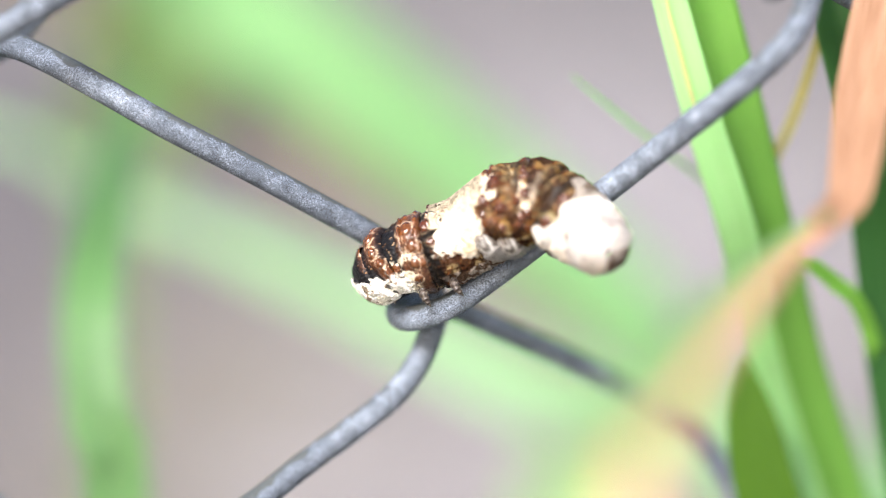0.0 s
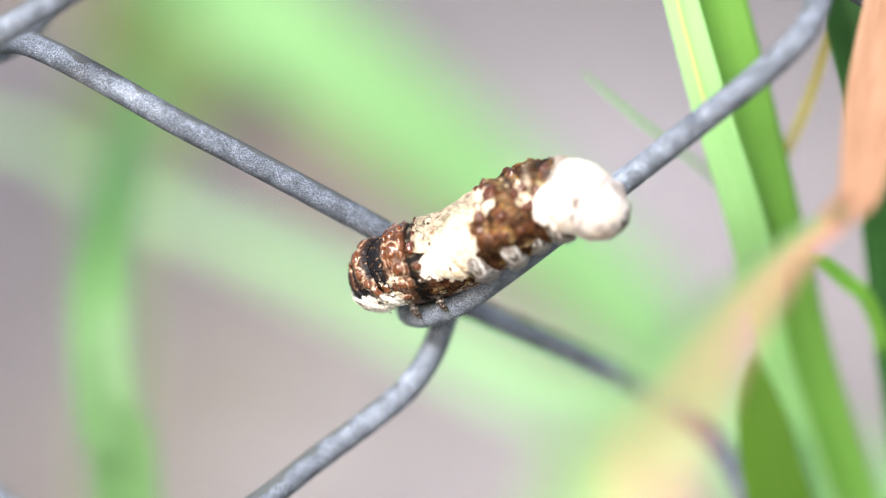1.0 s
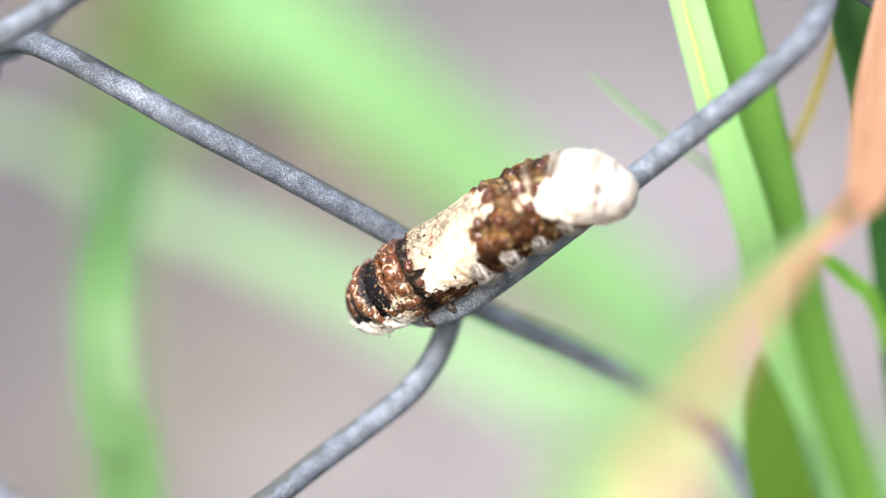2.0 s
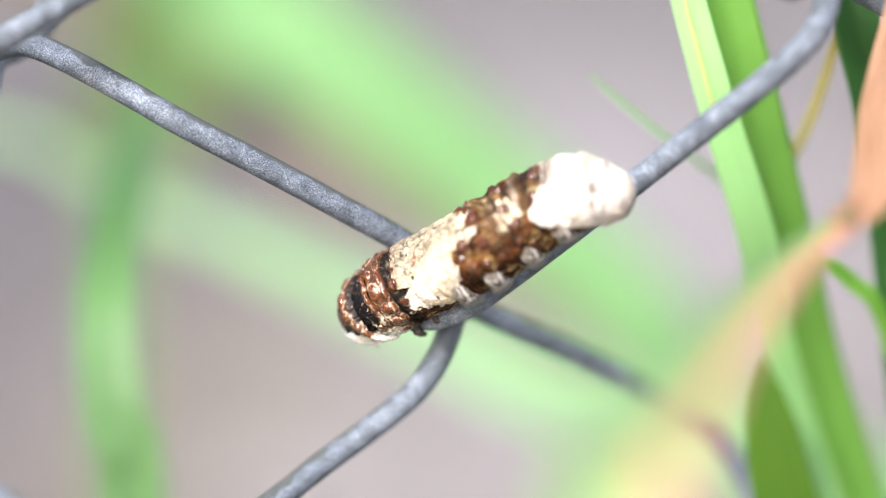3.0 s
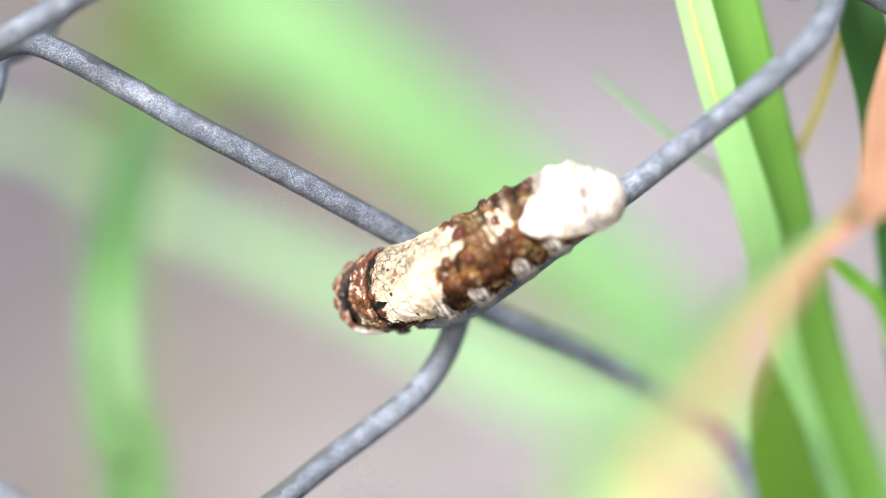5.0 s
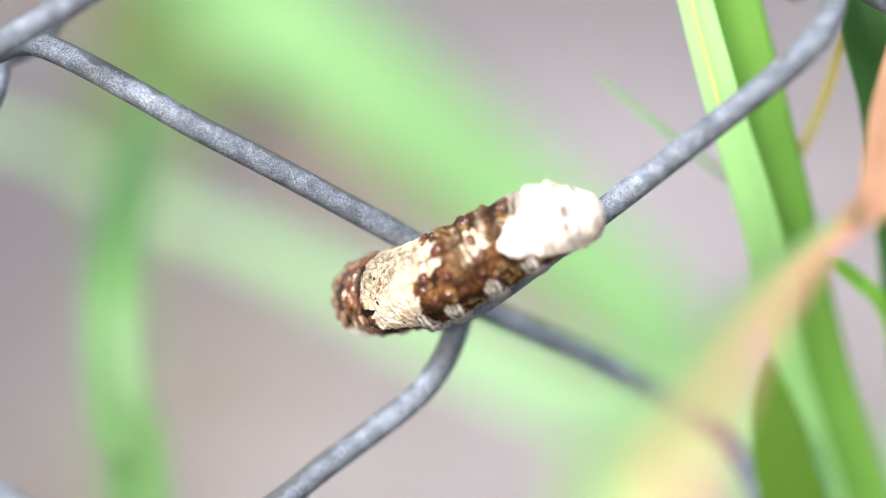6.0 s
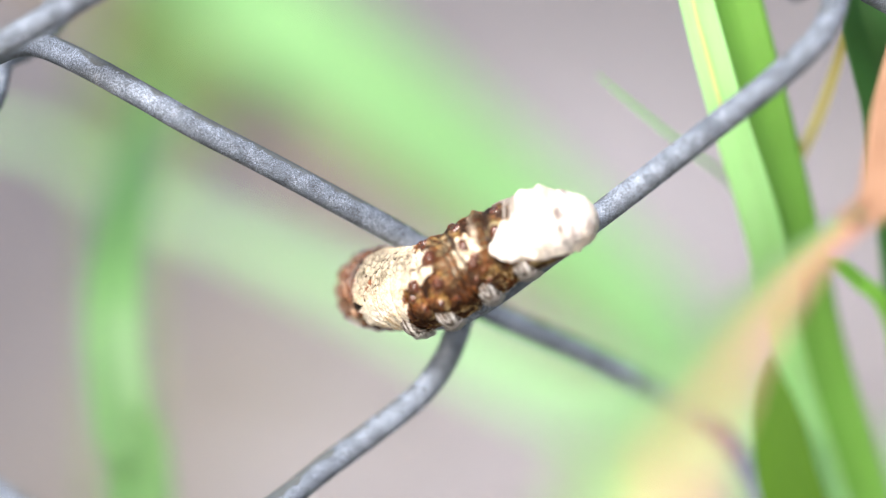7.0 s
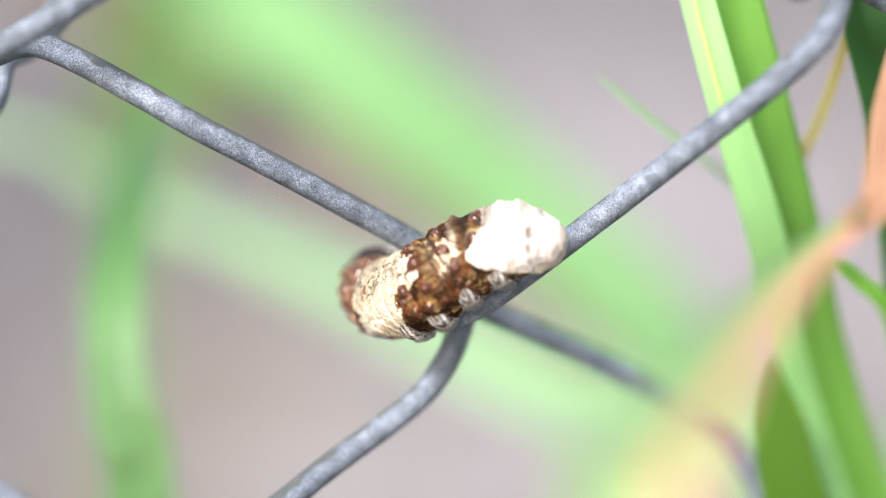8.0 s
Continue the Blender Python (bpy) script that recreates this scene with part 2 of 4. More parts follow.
def strap(name, points, widths, mat, parent, facing=(0, 0, 1), fold=0.25, curl=0.0, label="", steps=10, turn=0.0, thick=0.00022):
    """A strap leaf in millimetres on the fence: spine, widths, the way its face looks, keel depth, twist along it."""
    spine = spline(points, steps)
    wide = np.interp(np.linspace(0, len(points) - 1, len(spine)), range(len(points)), widths)
    length = np.concatenate([[0], np.cumsum(np.linalg.norm(np.diff(spine, axis=0), axis=1))])
    across = 11
    rows = []
    for i, p in enumerate(spine):
        t = Vector(spine[min(i + 1, len(spine) - 1)] - spine[max(i - 1, 0)]).normalized()
        n = Vector(facing)
        n = (n - t * n.dot(t)).normalized()
        n.rotate(Matrix.Rotation(turn * length[i] / length[-1], 3, t))
        s = t.cross(n)
        row = []
        for k in range(across):
            q = 2 * k / (across - 1) - 1
            lift = fold * wide[i] * (abs(q) ** 1.25 - 0.5) * 0.5 + curl * wide[i] * q * q * 0.5
            lift += 0.012 * wide[i] * sin(q * 17)
            wob = 1 + 0.03 * noise.noise(Vector((length[i] * 0.03, k * 0.2, wide[0])))
            row.append((Vector(p) + s * (q * wide[i] * 0.5 * wob) + n * lift, n))
        rows.append(row)
    verts, faces, uvs = [], [], []
    for sgn in (1, -1):
        for i, row in enumerate(rows):
            for k, (v, n) in enumerate(row):
                e = 1 - abs(2 * k / (across - 1) - 1) ** 4
                verts.append(place(v) + (FENCE.to_3x3() @ n) * (sgn * thick * 0.5 * (0.15 + e)))
                uvs.append((k / (across - 1), length[i] / length[-1]))
    m = len(rows) * across
    for i in range(len(rows) - 1):
        for k in range(across - 1):
            a = i * across + k
            faces.append((a, a + 1, a + across + 1, a + across))
            faces.append((m + a, m + a + across, m + a + across + 1, m + a + 1))
        for a, b in ((i * across, (i + 1) * across), ((i + 1) * across + across - 1, i * across + across - 1)):
            faces.append((a, b, m + b, m + a))
    for i in (0, len(rows) - 1):
        for k in range(across - 1):
            a = i * across + k
            faces.append((a, m + a, m + a + 1, a + 1) if i == 0 else (a, a + 1, m + a + 1, m + a))
    root = parent.location if parent else Vector()
    ob = link_mesh(name, [v - root for v in verts], faces, mat, parent, label)
    uv = ob.data.uv_layers.new(name="UVMap")
    for lp in ob.data.loops:
        uv.data[lp.index].uv = uvs[lp.vertex_index]
    return ob


# ---- ground ----
def ground():
    verts, faces = [], []
    ring = [0.0, 0.25, 0.5, 0.8, 1.2, 1.7, 2.4, 3.4, 5, 8, 14, 30, 80, 300, 1500]
    n = 64
    for r in ring:
        for k in range(n):
            x, y = r * cos(2 * pi * k / n), r * sin(2 * pi * k / n)
            z = 0.012 * noise.noise(Vector((x * 3, y * 3, 0.3))) * min(1, r) - 0.004
            verts.append((x, y, z))
    for i in range(len(ring) - 1):
        for k in range(n):
            a, b = i * n + k, i * n + (k + 1) % n
            faces.append((a, b, b + n, a + n))
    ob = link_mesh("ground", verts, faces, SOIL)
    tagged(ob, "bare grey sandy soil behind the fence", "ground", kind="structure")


ground()


# ---- chain-link fence ----
PITCH = 69.55
LEFT_WIRE = [(-1.25, 60.27, -4.5), (-2.83, 56.41, -4.0), (-5.72, 52.56, -3.5), (-10.7, 48.53, -3.0), (-15.97, 44.7, -2.0), (-22.28, 39.97, 1.0), (-30.48, 35.2, 9.0), (-39.69, 28.96, 15.0), (-45.54, 25.51, 15.0), (-49.42, 23.5, 14.0), (-52.58, 21.99, 12.0), (-54.63, 21.45, 8.5), (-53.94, 21.93, 5.5), (-51.13, 23.1, 4.5),
             (-48.33, 22.95, 4.0), (-43.77, 20.92, 4.5), (-37.17, 17.31, 6.0), (-30.77, 13.67, 6.3), (-22.65, 9.47, 4.5), (-13.81, 4.71, 2.0), (-6.13, 0.33, -1.0), (-2.5, -3.02, -3.0), (-0.86, -6.52, -4.0)]
SIDE_WIRE = [(-54.62, 22.02, -5.0), (-55.37, 17.08, -2.0), (-59.0, 11.55, 2.0), (-69.48, 2.63, 4.0), (-83.88, -7.65, 3.0), (-96.13, -15.48, 1.0), (-100.42, -17.01, -3.0), (-99.46, -17.36, -9.0), (-86.93, -17.87, -12.0), (-72.75, -20.79, -15.0),
             (-62.42, -26.58, -18.0), (-57.43, -30.0, -19.0), (-52.79, -33.04, -19.0), (-49.69, -35.72, -17.0), (-49.52, -41.37, -13.0), (-52.21, -45.51, -9.0)]
RIGHT_WIRE = [(42.26, 34.48, 3.0), (41.19, 31.55, 9.0), (40.01, 27.72, 14.5), (38.61, 24.09, 16.5), (36.04, 21.02, 16.5), (31.8, 17.32, 15.0), (25.92, 12.65, 12.0), (19.34, 7.39, 8.0), (11.9, 1.6, 4.5), (4.25, -4.18, 3.0),
              (0.39, -6.7, 2.5), (-2.85, -7.82, 1.5), (-4.7, -7.89, -1.0), (-5.15, -7.06, -4.5), (-3.28, -6.37, -9.0), (1.08, -7.04, -12.0), (6.56, -9.5, -15.0), (15.01, -13.41, -20.0), (24.36, -18.51, -24.0),
              (31.34, -23.1, -27.0), (35.25, -27.65, -27.0), (38.19, -33.51, -22.0), (39.94, -38.1, -14.0)]

UPPER_WIRE = [(95.32, 68.72, -4.5), (93.51, 64.85, -4.0), (90.26, 60.98, -3.5), (84.85, 56.94, -3.0), (79.0, 53.08, -2.0), (71.71, 48.26, 1.0), (60.9, 43.26, 9.0), (49.73, 36.85, 15.0), (43.88, 33.4, 15.0), (41.34, 32.22, 13.0), (39.48, 32.37, 9.5),
              (39.59, 32.27, 6.0), (41.85, 31.23, 4.5), (44.36, 29.81, 4.0), (47.67, 27.9, 4.5), (55.19, 23.74, 6.0), (61.48, 20.41, 6.3), (70.19, 17.66, 4.5), (79.85, 12.97, 2.0), (88.51, 8.67, -1.0), (93.06, 5.39, -3.0), (95.36, 1.91, -4.0)]


def zigzag(base, first, last):
    pts = []
    for k in range(first, last + 1):
        pts += [(u, v - k * PITCH, w) for u, v, w in base]
    return pts


def fence():
    f = thing("chain_link_fence", "weathered galvanised chain-link fence of thick woven wire", "fence", at=tuple(place((0, 0, 0))))

    def strand(base, du, dv, dw=0.0):
        pts = [(u + du, v + dv, w + dw) for u, v, w in zigzag(base, -3, 6)]
        low = -(FENCE_Z + 0.002) * 1000 / cos(radians(LEAN))
        pts = [p for p in pts if p[1] > low]
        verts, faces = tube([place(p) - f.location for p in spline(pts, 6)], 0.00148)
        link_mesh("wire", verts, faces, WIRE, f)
    left, right = LEFT_WIRE, RIGHT_WIRE
    strand(left, 0, 0)
    strand(right, 0, 0)
    strand(UPPER_WIRE, 0, 0)
    strand(SIDE_WIRE, 0, 0)
    for k in (1, 2):
        strand(right, 94.90 * k, 4.88 * k)
        strand(left, 94.31 + 94.90 * k, 4.88 * (k + 1))
        strand(left, -98.61 * k, -11.57 * k)
        strand(right, -98.61 * (k + 1), -11.57 * (k + 1))


fence()


# ---- plants ----
def rooted(u, w):
    """The place on the ground at u across and w out from the fence."""
    return (u, -(FENCE_Z * 1000 + 4 + w * sin(radians(LEAN))) / cos(radians(LEAN)), w)


def plants():
    clump = thing("grass_clump", "clump of tall green strap-leaved grass behind the fence", "grass", at=tuple(place(rooted(70, -30))))
    strap("leaf_blade", [rooted(66, -46), (58, -220, -42), (49.6, -90, -35), (48.6, -52, -32.6), (45.2, -31.64, -30.0), (40.42, -13.96, -23.0), (35.42, 1.42, -11.0), (30.06, 15.85, -3.5), (26.22, 28.76, -1.0), (23.6, 39.07, 0.0), (19.8, 56, 0.3), (14, 82, 1), (8, 110, 2), (0, 150, 14), (-4, 175, 30)],
          [4, 6, 6, 5.8, 5.5, 5.2, 4.7, 4.3, 4.0, 3.8, 3.8, 3.7, 3.6, 2.4, 0.3], GREEN_HALF_LIT, clump, (-0.35, 0.3, 1), 0.3, label="pale yellow-green lit half of a folded blade")
    strap("withered_streak", [(25.24, 31.29, -0.2), (26.18, 26.77, -0.6), (27.14, 23.55, -1.1), (28.06, 20.34, -1.8), (29.03, 17.11, -2.4), (29.81, 14.84, -2.9)],
          [0.2, 0.34, 0.42, 0.44, 0.4, 0.1], STREAK, clump, (-0.35, 0.3, 1), 0.1, label="thin tan withered streak on the blade")
    strap("leaf_blade", [rooted(78, -40), (70, -220, -37), (63, -90, -31), (56, -52, -28.3), (50.3, -31.24, -26.0), (44.34, -13.87, -21.0), (39.8, 1.43, -14.0), (34.95, 16.04, -7.0), (31.03, 29.11, -4.5), (28.14, 39.61, -4.0), (24.4, 56, -4.3), (20.6, 85, -5), (18, 120, -6), (13, 170, 2), (9, 205, 14)],
          [4, 6.5, 6.2, 6, 5.7, 5.6, 5.6, 6.1, 6.5, 6.4, 6.2, 5.6, 4.8, 2.8, 0.3], GREEN_HALF_DIM, clump, (0.25, 0.1, 1), 0.3)
    strap("leaf_blade", [rooted(66, -34), (62, -230, -29), (57, -140, -24), (51, -75, -20), (45.5, -47, -18), (39.71, -30.56, -17.0), (37.9, -22.4, -17.0), (37.2, -18.4, -17.6), (36.9, -15.6, -18.2), (36.8, -12.8, -19.0)],
          [6, 11, 11, 10, 9, 7.7, 6.6, 5.0, 3.0, 0.4], GREEN_DEEP, clump, (-0.2, 0.1, 1), 0.25, label="deep green broad blade")
    strap("leaf_blade", [rooted(92, -30), (84, -220, -26), (73, -90, -22), (64.5, -52, -21), (59.49, -30.65, -20.0), (55.79, -13.74, -18.0), (53.06, 1.44, -15.0), (49.27, 16.04, -7.0), (46.39, 25.11, -4.0), (44.55, 34.33, -4.0), (42.2, 48, -5), (40.2, 66, -6.5), (38, 90, -8), (30, 150, 2), (26, 190, 16)],
          [6, 9, 9.5, 9.4, 9.2, 8.2, 7.3, 6.1, 5.6, 5.2, 4.9, 4.5, 4, 3, 0.3], GREEN_SHADE, clump, (-0.1, 0.1, 1), 0.35, label="dark green blade")
    strap("stalk", [(44.77, 32.79, -2.0), (44.65, 27.93, -6.0), (44.12, 22.93, -10.0), (42.32, 16.08, -14.0), (40.19, 10.74, -17.0), (38.99, 7.02, -20.0), (41.82, 0.07, -23.0), (46.62, -14.14, -27.0), (58, -110, -30), (68, -300, -34), rooted(74, -36)],
          [0.8, 0.9, 1.1, 1.2, 1.2, 1.1, 1.2, 1.4, 1.6, 1.8, 2], STRAW, clump, (0, 0, 1), 0.3, label="thin yellowing stalk")
    strap("blade_tip", [(15.44, 20.78, -12.0), (18.72, 18.04, -12.5), (23.58, 14.24, -14.0), (28.63, 10.74, -17.0), (32.39, 8.06, -20.0), (36.21, 2.88, -23.0), (40.81, -8.43, -26.0), (50, -70, -30), (62, -250, -34), rooted(72, -36)],
          [0.25, 0.6, 0.7, 0.7, 0.8, 1.1, 1.5, 2, 2.4, 2], GREEN_LIT, clump, (0.2, 0.3, 1), 0.3, label="thin curling grass tip")
    strap("blade_tip", [(40.07, -0.33, -5.0), (43.97, -2.08, -9.0), (46.98, -4.13, -12.0), (49.82, -6.41, -14.0), (52.37, -11.63, -17.0), (56.2, -25.03, -21.0), (76, -110, -26), (84, -300, -28), rooted(88, -28)],
          [0.4, 1.9, 2.1, 2.0, 2.0, 2.2, 2.5, 2.6, 2], GREEN_FRESH, clump, (-0.1, 0.3, 1), 0.2)

    far = thing("grass_clump", "broad bright green arching grass leaves out of focus behind", "grass", at=tuple(place(rooted(190, -230))))
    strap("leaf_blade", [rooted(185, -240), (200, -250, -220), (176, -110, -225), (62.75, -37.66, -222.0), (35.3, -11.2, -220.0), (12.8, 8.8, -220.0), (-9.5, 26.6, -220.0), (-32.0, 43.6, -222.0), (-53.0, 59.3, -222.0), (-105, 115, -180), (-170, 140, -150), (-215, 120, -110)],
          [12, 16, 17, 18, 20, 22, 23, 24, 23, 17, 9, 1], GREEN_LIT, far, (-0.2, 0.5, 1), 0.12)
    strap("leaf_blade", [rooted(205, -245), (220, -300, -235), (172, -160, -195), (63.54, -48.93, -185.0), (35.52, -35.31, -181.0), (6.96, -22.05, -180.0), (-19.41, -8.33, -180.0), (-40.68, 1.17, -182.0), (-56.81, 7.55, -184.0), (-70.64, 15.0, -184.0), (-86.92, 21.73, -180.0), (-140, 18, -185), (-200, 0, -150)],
          [12, 15, 16, 16, 15.5, 13.5, 10.5, 7.5, 5.5, 4.5, 3.5, 3, 1], GREEN_BACKLIT, far, (-0.1, 0.6, 1), 0.12)

    side = thing("grass_clump", "green grass leaves bending over, out of focus", "grass", at=tuple(place(rooted(-40, -60))))
    strap("leaf_blade", [rooted(-40, -58), (-39, -220, -55), (-41, -110, -53), (-43.92, -34.23, -50.0), (-45.9, -24.32, -50.0), (-47.61, -13.77, -53.0), (-48.31, -4.6, -58.0), (-48.77, 4.12, -70.0), (-49.35, 11.96, -88.0), (-49.97, 20.83, -112.0), (-50.13, 29.87, -138.0), (-49.89, 38.48, -160.0)],
          [6, 8.9, 9.2, 9.2, 9, 8.6, 8.2, 7.9, 7.2, 5.8, 3.4, 0.5], GREEN_SOFT, side, (0.1, 0.1, 1), 0.2)
    strap("leaf_blade", [rooted(-79, -330), (-80, -200, -325), (-81, -60, -320), (-80.68, 2.88, -320.0), (-79.05, 20.61, -318.0), (-70.91, 39.53, -315.0), (-66.77, 56.91, -312.0), (-64.66, 74.95, -305.0), (-90, 120, -290), (-90, 170, -280)],
          [5, 5, 5.5, 8, 21, 32, 36, 28, 10, 0.5], OLIVE, side, (0.2, 0.1, 1), 0.2, label="olive green leaf")
    strap("leaf_blade", [rooted(120, -350), (110, -200, -345), (70, -60, -340), (-3.38, 2.96, -338.0), (-23.05, 15.6, -336.0), (-42.66, 28.91, -335.0), (-62.31, 42.24, -335.0), (-81.96, 54.87, -335.0), (-100.79, 69.75, -330.0), (-140, 110, -310), (-190, 110, -290)],
          [8, 11, 12, 12, 14, 15, 15, 14, 12, 7, 0.5], BROWN_LEAF, side, (-0.2, 0.4, 1), 0.15, label="dead brown leaf")


plants()


def withered_leaf():
    leaf = thing("withered_leaf", "large grass leaf yellowing and drying to tan at its bent end", "leaf", at=tuple(place(rooted(-8, 150))))
    strap("leaf_blade", [rooted(-8, 150), (-7, -250, 142), (-2, -120, 127), (6, -60, 115), (10.7, -19.3, 102.0), (15.5, -14.4, 88.0), (21.4, -9.1, 71.0), (28.8, -3.6, 52.0), (34.78, 0.17, 38.0), (38.62, 2.2, 31.2), (39.06, 2.5, 30.6)],
          [9, 12.5, 13, 12, 9.6, 7.8, 6.5, 5.4, 3.8, 3.1, 3.1], WILTING, leaf, (-0.35, 0.2, 1), 0.18, label="green blade turning yellow and tan", steps=8)
    tip = strap("dried_tip", [(38.47, 2.09, 31.4), (38.97, 2.38, 30.8), (42.29, 4.79, 26.0), (43.73, 9.03, 23.0), (45.12, 14.64, 19.0), (46.96, 21.01, 15.0), (48.79, 27.38, 13.0), (51.2, 35.2, 10.0), (56, 55, 4), (58, 75, 0)],
          [3.0, 3.2, 4.4, 5.3, 6.1, 6.5, 6.9, 6.5, 4, 0.4], DRIED, leaf, (-0.35, 0.2, 1), 0.55, label="dry tan leaf end bent upward", steps=8)
    return tip


DRIED_TIP = withered_leaf()


# ---- caterpillar ----
UNIT = 0.000065


def hashed(i, j, k):
    h = (i * 374761393 + j * 668265263 + k * 2147483647 + 12345) & 0xFFFFFFFF
    h = ((h ^ (h >> 13)) * 1274126177) & 0xFFFFFFFF
    return ((h ^ (h >> 16)) & 0xFFFF) / 65535.0


def grain(x, y, z):
    """Smooth lattice noise from 0 to 1."""
    xi, yi, zi = (np.floor(q).astype(np.int64) for q in (x, y, z))
    fx, fy, fz = x - xi, y - yi, z - zi
    fx, fy, fz = (q * q * (3 - 2 * q) for q in (fx, fy, fz))
    out = 0
    for a in (0, 1):
        for b in (0, 1):
            for c in (0, 1):
                out = out + hashed(xi + a, yi + b, zi + c) * (fx if a else 1 - fx) * (fy if b else 1 - fy) * (fz if c else 1 - fz)
    return out


def fractal(x, y, z, levels=4):
    out, amp, tot = 0, 1.0, 0.0
    for k in range(levels):
        out = out + amp * grain(x * 2 ** k + 7.1 * k, y * 2 ** k + 3.7 * k, z * 2 ** k)
        tot += amp
        amp *= 0.55
    return np.clip(0.5 + (out / tot - 0.5) * 1.7, 0, 1)


def cells(s, q, size, seed):
    """Distance to the nearest and second nearest of scattered points on the skin, and a random value for the nearest, for scales and cell lines."""
    x, y = s / size, q / size
    xi, yi = np.floor(x).astype(np.int64), np.floor(y).astype(np.int64)
    d1, d2, own = np.full(s.shape, 9.0), np.full(s.shape, 9.0), np.zeros(s.shape)
    for a in (-1, 0, 1):
        for b in (-1, 0, 1):
            px = xi + a + 0.15 + 0.7 * hashed(xi + a, yi + b, xi * 0 + seed)
            py = yi + b + 0.15 + 0.7 * hashed(xi + a, yi + b, xi * 0 + seed + 7)
            d = np.hypot(px - x, py - y)
            own = np.where(d < d1, hashed(xi + a, yi + b, xi * 0 + seed + 13), own)
            d2 = np.where(d < d1, d1, np.minimum(d2, d))
            d1 = np.minimum(d1, d)
    return d1, d2, own


def step(a, b, x):
    t = np.clip((x - a) / (b - a), 0, 1)
    return t * t * (3 - 2 * t)


# name, place along the body, where its hind fold ends
SEGMENTS = [("head", -28, -24), ("thorax_segment", -8, 8), ("thorax_segment", 22, 38), ("thorax_segment", 50, 60), ("thorax_segment", 84, 94), ("abdomen_segment", 113, 122),
            ("abdomen_segment", 134, 145), ("abdomen_segment", 157, 169), ("abdomen_segment", 181, 193), ("abdomen_segment", 209, 222), ("abdomen_segment", 236, 246), ("abdomen_segment", 258, 270),
            ("abdomen_segment", 288, 319), ("abdomen_segment", 334, 348), ("abdomen_segment", 366, 396), ("abdomen_segment", 414, 440), ("abdomen_segment", 462, 482), ("abdomen_segment", 500, 514),
            ("abdomen_segment", 530, 540), ("anal_segment", 550, 574)]
GIRTH_AT = [-54, -50, -42, -28, -3, 38, 84, 124, 168, 220, 282, 350, 414, 462, 500, 530, 550, 562, 570, 574]
GIRTH = [8, 27, 40, 50, 59, 67, 73, 73, 71, 72, 74, 74, 68, 62, 56, 49, 41, 31, 18, 4]
# glossy warts on the abdomen: place along the body, angle from the back, size along, size round, height
WARTS = [(111, 42, 15, 15, 7), (118, 23, 7, 7, 3), (119, 7, 6, 6, 3), (118, -12, 6, 6, 3), (108, -40, 12, 12, 5), (116, 70, 10, 9, 3),
         (290, 12, 17, 15, 8), (268, 37, 16, 14, 7), (286, 47, 13, 11, 6), (254, 52, 9, 8, 4), (290, -16, 13, 12, 6), (268, -40, 12, 11, 5),
         (347, 24, 15, 12, 8), (344, 50, 17, 12, 6), (359, 46, 11, 10, 6), (347, -12, 13, 11, 6), (345, -40, 13, 11, 5),
         (423, 28, 14, 17, 6), (423, -14, 12, 13, 5), (301, 78, 8, 8, 3), (360, 86, 8, 8, 3), (275, 70, 7, 7, 3), (333, 72, 7, 7, 3),
         (153, 12, 4, 4, 1.5), (152, 46, 4, 5, 1.0), (175, 88, 3.2, 5, 1.0)]
# beads of the two thorax rings
BEADS = [(24, -108, 12, 15, 5), (20, -72, 13, 18, 6), (21, -40, 13, 17, 6), (20, -9, 13, 17, 6), (20, 24, 15, 20, 7), (25, 55, 12, 15, 6), (33, 77, 10, 12, 5), (40, 96, 11, 13, 5), (40, 119, 10, 12, 4),
         (70, -88, 11, 14, 4), (68, -58, 13, 15, 5), (65, -28, 11, 13, 4), (64, 8, 10, 12, 4), (68, 38, 15, 18, 6), (76, 67, 12, 13, 5), (74, 92, 11, 11, 5), (72, 116, 10, 10, 4)]
# smooth pads of the band behind them
PADS = [(86, -84, 6, 15, 3), (86, -56, 6, 15, 3), (86, -29, 6, 15, 3), (86, -3, 6, 14, 3), (86, 22, 6, 14, 3), (86, 47, 6, 13, 3), (87, 70, 7, 11, 3), (89, 92, 7, 10, 3)]
# the creases between the rings: place, depth, width
CREASES = [(100, 5, 4), (142, 1.5, 2.4), (190, 1.5, 2.4), (316, 3.0, 4), (394, 3.5, 4.5), (438, 2, 4), (480, 2, 4), (512, 2, 4)]


